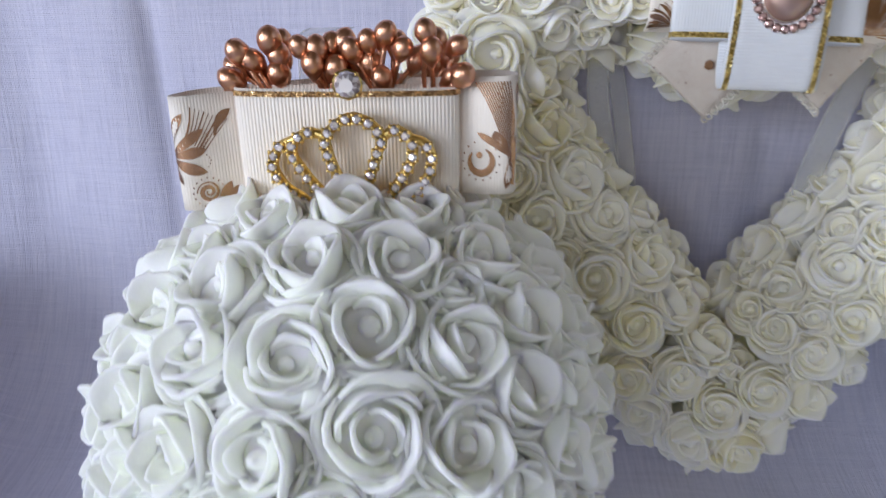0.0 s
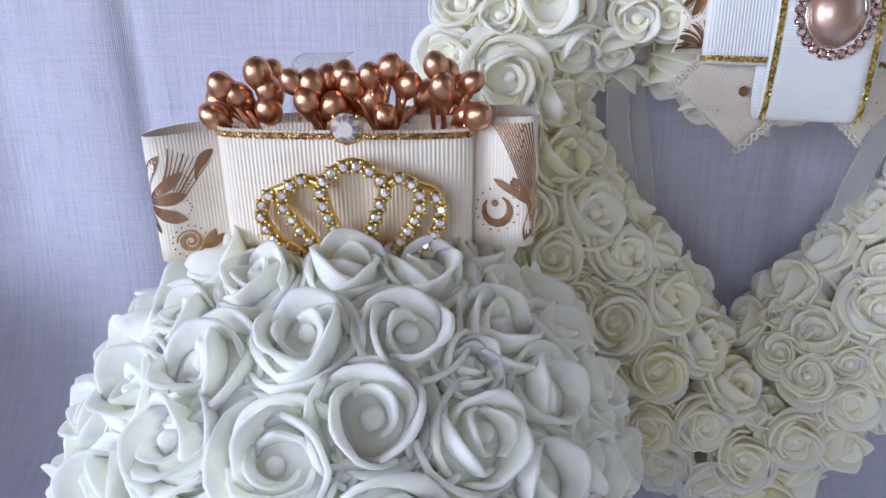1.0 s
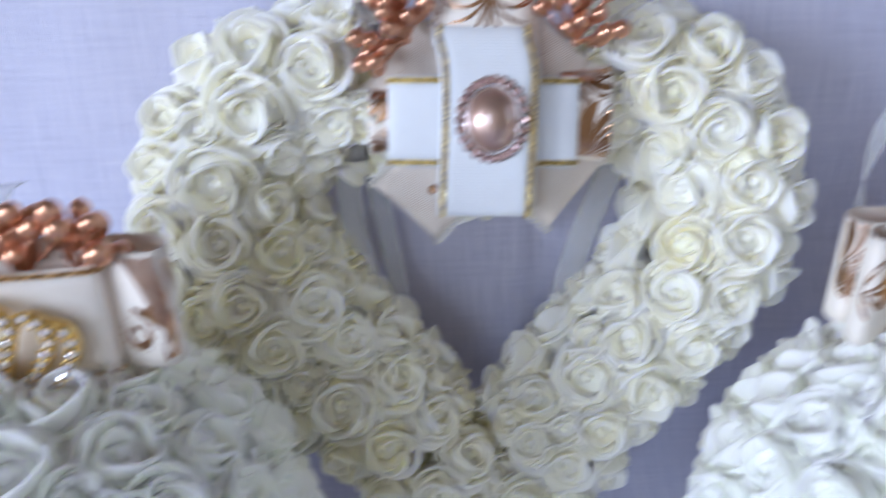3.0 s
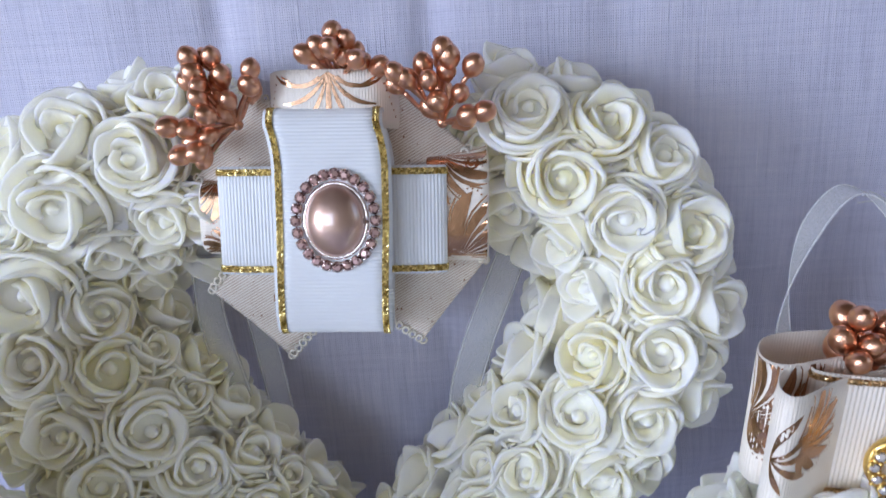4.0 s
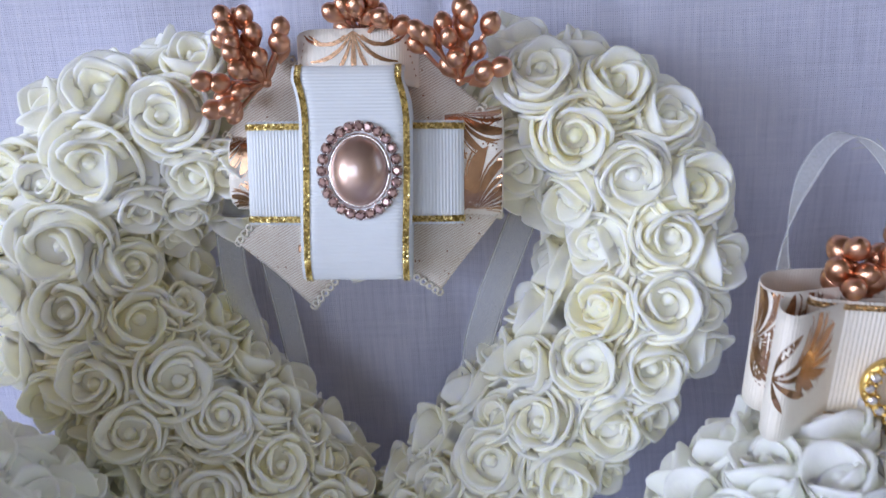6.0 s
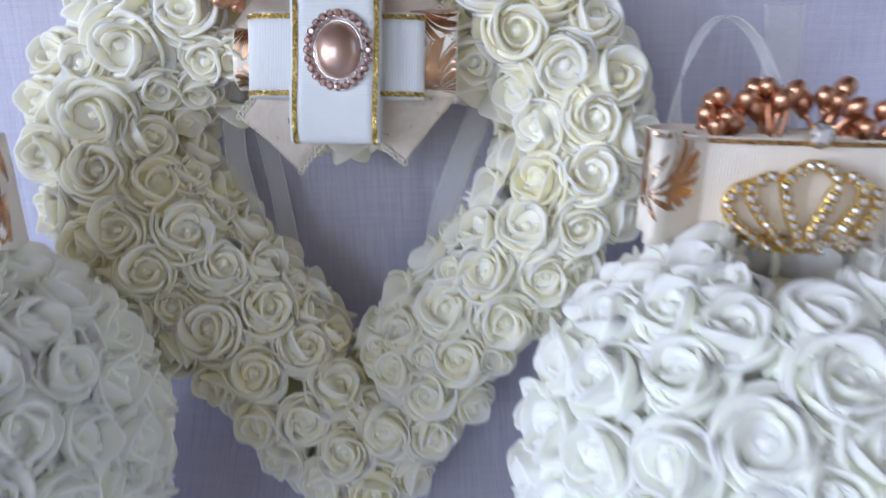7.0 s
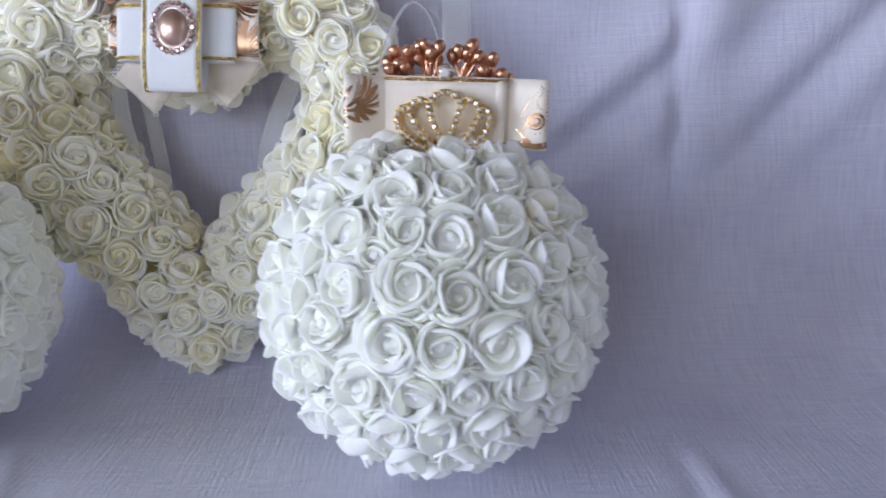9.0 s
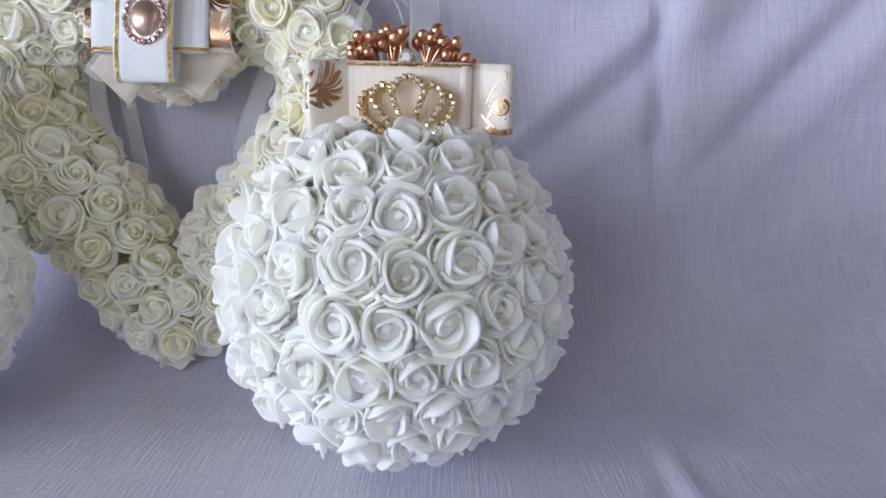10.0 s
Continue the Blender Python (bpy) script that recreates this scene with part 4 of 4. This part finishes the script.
# the frayed end of its ribbon, drawn out into loose threads
for k, (dx, dz) in enumerate(((0.0, 0.0), (0.0012, 0.0022), (0.003, 0.0035), (0.0065, 0.0012), (0.008, 0.0028))):
    thread = bmesh.new()
    tube(thread, spline([(-0.0027 + dx, 0.0632, 0.2646 + dz), (0.0040 + 0.4 * dx, 0.0634, 0.2645 + 0.3 * dz), (0.0090, 0.0638, 0.2605), (0.0155, 0.0640, 0.2542), (0.0195, 0.0630, 0.247)], 6), 0.00022, 5)
    part("loose_thread", thread, ORGANZA_EDGE, ball_b, "loose white thread of a frayed ribbon end")

# ---- the heart wreath ----
# its plane: right, up and front, leaning back against the cloth
RIGHT, UPWARD, FRONT = Vector((0.99737, -0.07250, 0.0)), Vector((0.01420, 0.19533, 0.98064)), Vector((-0.07109, -0.97806, 0.19585))
HEART_FOOT = Vector((0.0011, -0.0062, 0.0040))
HEART_POSE = Matrix((RIGHT, -FRONT, UPWARD)).transposed().to_4x4()

# roses as (thousandths of the way round from the foot, turn round the rod from its front, millimetres across)
HEART = [
    (6, 27, 24), (23, 48, 23), (36, -6, 23), (55, 26, 24), (72, -32, 22), (74, -3, 23), (83, 40, 22), (96, -47, 23), (107, 0, 26), (122, -32, 26),
    (145, 5, 28), (159, -30, 26), (181, 7, 25), (197, 23, 24), (201, -26, 27), (218, 6, 27), (234, -35, 25), (236, 41, 26), (250, -3, 29), (275, 26, 26),
    (286, -49, 25), (287, -8, 28), (290, 47, 22), (307, 16, 28), (322, 47, 25), (328, -15, 26), (339, 25, 26), (356, 44, 25), (360, 23, 28), (373, -13, 29),
]
HEART += [
    (378, 57, 25), (396, 17, 26), (397, -47, 24), (403, 63, 24), (412, -8, 26), (563, -30, 20), (588, -35, 23), (588, 40, 24), (598, 0, 27), (604, 70, 26),
    (628, 28, 29), (634, -41, 22), (643, -10, 30), (651, 43, 26), (676, 28, 26), (698, -15, 29), (719, -49, 25), (724, 22, 25), (743, -14, 28), (753, 36, 25),
    (768, -43, 27), (784, -9, 26), (795, 56, 24), (808, -41, 30), (817, -7, 28), (846, -44, 26), (871, -9, 29), (884, -46, 26), (898, 22, 22), (909, -10, 25),
]
HEART += [
    (917, -47, 24), (937, 19, 23), (953, -12, 23), (955, -46, 24), (962, 34, 22), (990, 21, 23), (995, -12, 23),
]


def heart_line():
    half = [(0, 0.047), (0.032, 0.0735), (0.062, 0.110), (0.094, 0.143), (0.118, 0.180), (0.1285, 0.212), (0.124, 0.238), (0.110, 0.260), (0.088, 0.270), (0.060, 0.276), (0.025, 0.266), (0, 0.249)]
    points = half + [(-a, b) for a, b in half[-2:0:-1]]
    return spline([(a, 0, b) for a, b in points], 27, True)


def heart_wreath():
    rnd = random.Random(11)
    ob = tagged(new("heart_wreath"), "heart-shaped wreath of ivory foam roses with a pearl ribbon bow", "wreath")
    ob.matrix_basis = Matrix.Translation(HEART_FOOT) @ HEART_POSE
    line = heart_line()
    far = [0.0]
    for a, b in zip(line, line[1:] + line[:1]):
        far.append(far[-1] + (b - a).length)
    total = far[-1]
    core = bmesh.new()
    rings = []
    for i, p in enumerate(line[::3]):
        i *= 3
        t = (line[(i + 2) % len(line)] - line[i - 2]).normalized()
        a, b = Vector((t.z, 0, -t.x)), Vector((0, -1, 0))
        rings.append([core.verts.new(p + 0.0195 * (a * math.cos(k * math.tau / 12) + b * math.sin(k * math.tau / 12))) for k in range(12)])
    for j, one in enumerate(rings):
        two = rings[(j + 1) % len(rings)]
        for k in range(12):
            core.faces.new((one[k], one[(k + 1) % 12], two[(k + 1) % 12], two[k]))
    bmesh.ops.recalc_face_normals(core, faces=core.faces)
    part("core", core, GREEN_FOAM, ob, "pale green foam ring")
    made, mixed = [], random.Random(5)

    def spot(share, turn):
        i = min(range(len(line)), key=lambda q: abs(far[q] - share * total))
        t = (line[(i + 1) % len(line)] - line[i - 1]).normalized()
        side = Vector((t.z, 0, -t.x))
        a = radians(turn)
        out = side * math.sin(a) + Vector((0, -1, 0)) * math.cos(a)
        wide = 0.041 + (0.005 * max(0.0, math.sin((share - 0.55) / 0.42 * math.pi)) if 0.55 < share < 0.97 else 0.0)
        # the inner side is pressed flat, most of all along the two straight flanks
        tuck = 0.12 if turn < 0 else -0.20
        if turn > 42 and (0.03 < share < 0.37 or 0.66 < share < 0.97):
            tuck = -0.30 - 0.42 * min(1.0, (turn - 42) / 16)
        return line[i], out.normalized(), wide * (1 + tuck * math.sin(a) ** 2)

    def add(share, turn, size, force=True, near=0.0222):
        if not force and 0.41 < share < 0.575 and abs(turn) < 76:
            return
        p, out, wide = spot(share % 1.0, turn)
        q = p + out * wide
        if -0.046 < q.x < 0.066 and 0.20 < q.z < 0.300:
            # pressed flat under the bow
            wide -= 0.017 if abs(turn) < 45 else 0.006
            q = p + out * wide
        if not force and any((q - o).length < near * (0.5 + 0.5 * s / 0.025) for o, s in made):
            return
        made.append((q, size))
        kind = 2 if len(made) in (24, 51) else mixed.choice((1, 1, 1, 1, 1, 1, 1, 1, 1, 2))
        rose(ob, facing(p + out * (wide - 0.0085 - 0.1 * (size - 0.025)), out, size * 1.26, rnd, 7), kind, rnd.randrange(len(ROSES)))

    for share, turn, size in HEART:
        add(share / 1000, turn, size / 1000)
    for size, near in ((0.025, 0.0215), (0.020, 0.0178)):
        for turn in (-88, 0, -25, 25, -50, 50, 68, -70, -108):
            for k in range(150):
                add((k + 0.5 * (turn % 7 == 0)) / 150, turn + rnd.uniform(-5, 5), size, False, 0.0175 if 50 < k < 63 else near)
    return ob


heart = heart_wreath()


def heart_bow():
    """Glitter-mesh squares with lace edges, printed loops, crossed white gold-edged bands, a pearl in a ring of stones, three berry clusters."""
    rnd = random.Random(21)
    m = pose(0.0049, -0.0495, 0.2505, 0, 2.3, 0)
    side, up = Vector((1, 0, 0)), Vector((0, 0, 1))

    def put(bm):
        bmesh.ops.transform(bm, matrix=m, verts=bm.verts)
        return bm

    # two loops of glitter mesh ribbon, crossed behind the rest
    for turn, front, half, dx, dz in ((49, 0.0085, 0.0520, -0.0010, -0.0010), (-37, 0.0110, 0.0528, 0.0, -0.0008)):
        q = pose(dx, 0, dz, 0, -turn, 0)
        width = 0.0385
        line = [q @ Vector((p.x, p.y + 0.003 * (p.x / half) ** 2, 0)) for p in flat_loop(half, front, front + 0.004, 0.0006)]
        bm, at, length = ribbon(line, q.to_3x3() @ up, width, 0.0, 0.0, 0.0006, lambda f, w: 0.0005 * math.sin(23 * f + 2 * w))
        mesh_loop = part("mesh_loop", put(bm), GLITTER, heart, "loop of ivory glitter mesh ribbon")
        for side_ in (-1, 1):
            lace = bmesh.new()
            for k in range(36):
                s = length * (0.24 + 0.52 * (k + 0.5) / 36)
                p, edge = at(s, side_ * width / 2, 0.0002), at(s, side_ * (width / 2 - 0.004), 0.0002)
                p = p + (p - edge).normalized() * 0.0010
                loop = [p + q.to_3x3() @ Vector((0.0012 * math.cos(c * math.tau / 8), rnd.uniform(-0.0005, 0.0005), 0.0014 * math.sin(c * math.tau / 8))) for c in range(9)]
                tube(lace, loop, 0.0005, 5)
            part("lace_edge", put(lace), LACE, mesh_loop, "scalloped ivory lace edge")
    # printed loops: one across the top, one at each side
    for a, b, width, bulge in (((-0.023, 0.004, 0.042), (0.023, 0.004, 0.042), 0.020, 0.006), ((0.0436, 0.0105, -0.018), (0.0436, 0.0105, 0.0255), 0.023, 0.005), ((-0.0435, 0.0125, 0.016), (-0.0435, 0.0125, -0.014), 0.015, 0.004)):
        a, b = Vector(a), Vector(b)
        t = (b - a).normalized()
        across = t.cross(Vector((0, 1, 0))) * -1
        line = spline([a + Vector((0, 0.006, 0)), a.lerp(b, 0.15) - Vector((0, bulge * 0.7, 0)), a.lerp(b, 0.5) - Vector((0, bulge, 0)), a.lerp(b, 0.85) - Vector((0, bulge * 0.7, 0)), b + Vector((0, 0.006, 0))], 10)
        if (line[2] - line[0]).cross(across).y < 0:
            across = across * -1
        bm, at, length = ribbon(line, across, width, 0.00105, 0.0001)
        loop = part("printed_loop", put(bm), CREAM_GROSGRAIN, heart, "cream ribbon loop printed with copper foil leaves")
        foil = bmesh.new()
        lit = lambda s, w, o, f=at: m @ f(s, w, o)
        if t.x > 0.5:
            palmette(foil, lit, length * 0.5, -width * 0.45, width * 0.92)
        else:
            leaf_fan(foil, lit, length * 0.16, width * 0.05, width * 1.25, 8, 1)
            scroll(foil, lit, length * 0.20, -width * 0.22, width * 0.16)
            scroll(foil, lit, length * 0.80, width * 0.24, width * 0.13, -1)
            leaf_fan(foil, lit, length * 0.86, -width * 0.28, width * 0.95, 170, -1)
        part("foil_print", foil, COPPER_FOIL, loop, "shiny copper foil leaf print")
    # a copper sequin on the lower corner of the mesh
    sequin = bmesh.new()
    bmesh.ops.create_cone(sequin, segments=6, cap_ends=True, radius1=0.0024, radius2=0.0016, depth=0.0009, matrix=pose(-0.0226, 0.0068, -0.0292, 90))
    part("sequin", put(sequin), COPPER_FOIL, heart, "small copper sequin", False)
    # white bands: one level, one upright over it
    width = 0.0385
    line = [Vector((p.x, p.y + 0.006, 0)) for p in flat_loop(0.0408, -0.0055, 0.002, 0.001, -0.0010)]
    bm, at, length = ribbon(line, up, width, 0.00125, 0.00014)
    band = part("ribbon_band", put(bm), WHITE_GROSGRAIN, heart, "level white ribbed band with gold edges")
    for w in (width / 2 - 0.0020, -width / 2 + 0.0020):
        part("gold_edge", braid(lambda s, v, o, f=at: m @ f(s, v, o), length, w), GOLD_THREAD, band, "woven gold edge", False)
    pinch = lambda p: Vector((0.0010 - 0.0030 * min(1.0, max(0.0, (p.x - 0.018) / 0.016)) ** 2 - 0.0010 * min(1.0, max(0.0, -p.x / 0.03)), p.y - 0.0015, p.x - 0.0005))
    line = [pinch(p) for p in flat_loop(0.0393, -0.0045, 0.006, 0.0015)]
    bm, at, length = ribbon(line, -side, width + 0.0025, 0.0013, 0.00010)
    band = part("ribbon_band", put(bm), WHITE_GROSGRAIN, heart, "upright white ribbed band with gold edges")
    for w in (width / 2 - 0.0010, -width / 2 + 0.0010):
        part("gold_edge", braid(lambda s, v, o, f=at: m @ f(s, v, o), length, w), GOLD_THREAD, band, "woven gold edge", False)
    # the pearl in its setting
    centre = Vector((0.0022, -0.0078, 0.0008))
    setting = bmesh.new()
    oval = lambda a, b, y: [centre + Vector((a * math.cos(k * math.tau / 60), y, b * math.sin(k * math.tau / 60))) for k in range(61)]
    tube(setting, oval(0.0107, 0.0128, 0.0004), 0.0010, 8)
    tube(setting, oval(0.0137, 0.0158, 0.0012), 0.0012, 8)
    plate = [setting.verts.new(p) for p in oval(0.0137, 0.0158, 0.0010)[:-1]]
    setting.faces.new(plate)
    stones = []
    for k in range(24):
        a = k * math.tau / 24
        p = centre + Vector((0.0137 * math.cos(a), 0.0, 0.0160 * math.sin(a)))
        stones.append((p, a))
        bmesh.ops.create_cone(setting, segments=10, cap_ends=True, radius1=0.0015, radius2=0.0021, depth=0.0014, matrix=Matrix.Translation(p) @ pose(0, 0, 0, 90))
        for c in range(4):
            b = radians(45 + 90 * c) + a
            bmesh.ops.create_icosphere(setting, subdivisions=1, radius=0.00062, matrix=Matrix.Translation(p + Vector((0.0018 * math.cos(b), -0.0008, 0.0018 * math.sin(b)))))
    brooch = part("pearl_brooch", put(setting), ROSE_GOLD, heart, "oval brooch of rose-gold metal")
    for p, a in stones:
        part("rhinestone", PINK_GEM, None, brooch).matrix_basis = m @ Matrix.Translation(p + Vector((0, -0.0009, 0))) @ pose(0, 0, 0, 90) @ pose(0, 0, 0, rnd.uniform(-22, 22), rnd.uniform(-22, 22), rnd.uniform(0, 90)) @ Matrix.Scale(0.0019, 4)
    bead = bmesh.new()
    bmesh.ops.create_uvsphere(bead, u_segments=40, v_segments=24, radius=1.0)
    bmesh.ops.transform(bead, matrix=m @ Matrix.Translation(centre) @ Matrix.Diagonal((0.0098, 0.0066, 0.0121, 1)), verts=bead.verts)
    part("pearl", bead, PEARL, brooch, "glossy rose-brown pearl cabochon")
    # berries
    left = [(-38.6, 308), (-30.8, 308), (-40.7, 300.7), (-35.2, 298.2), (-28.2, 302), (-18.1, 303.2), (-19.3, 298.3), (-47, 285.7), (-41.7, 285), (-35.8, 282.3), (-33.6, 288.8), (-46, 276.2), (-40.6, 277), (-26.5, 293.5), (-35.6, 294.5), (-37.6, 303)]
    top = [(0.8, 307), (9.7, 314), (14.4, 311.5), (9.3, 308.4), (4.9, 309.2), (12.9, 306.3), (17.8, 304.2), (24.9, 302.5)]
    right = [(34, 297.3), (39.6, 302), (48.5, 303.3), (56.3, 300.3), (41.5, 296.3), (51.6, 291.7), (44, 289.4), (59.4, 285.2), (53.7, 284.2), (46.7, 305.7), (30.4, 299.3), (47.3, 299.3)]
    one = Matrix.Identity(4)
    for some, base in ((left, (-28, 286)), (top, (11, 299)), (right, (45, 283))):
        places = [(x / 1000, -0.056 + rnd.uniform(-0.004, 0.004), z / 1000) for x, z in some]
        places += [((x + rnd.uniform(-4, 4)) / 1000, -0.048 + rnd.uniform(-0.003, 0.003), (z + rnd.uniform(-4, 2)) / 1000) for x, z in some[::2]]
        berry_spray(heart, one, (base[0] / 1000, -0.044, base[1] / 1000), places, 0.0038, rnd, "cluster of pearly copper berries on stems")


heart_bow()
SHEER = "sheer white organza ribbon hanging behind the wreath"
organza(heart, [(-0.066, 0.0, 0.258), (-0.0625, 0.0, 0.232), (-0.061, 0.0, 0.2045), (-0.0545, 0.001, 0.175), (-0.051, 0.003, 0.155), (-0.049, 0.008, 0.125), (-0.047, 0.014, 0.10)], 0.012, Vector((1, 0.2, 0.2)), SHEER)
organza(heart, [(-0.056, 0.014, 0.252), (-0.050, 0.016, 0.222), (-0.043, 0.018, 0.182), (-0.038, 0.020, 0.142), (-0.036, 0.020, 0.107)], 0.011, Vector((1, 0.5, 0.3)), SHEER)
organza(heart, [(0.082, 0.000, 0.252), (0.070, 0.000, 0.226), (0.061, 0.000, 0.205), (0.0545, 0.000, 0.189), (0.0475, 0.002, 0.165), (0.046, 0.008, 0.138)], 0.014, Vector((1, 0.2, -0.4)), SHEER)
organza(heart, [(0.068, 0.012, 0.205), (0.058, 0.012, 0.184), (0.061, 0.014, 0.162), (0.070, 0.016, 0.142)], 0.006, Vector((1, 0.8, -0.2)), SHEER)
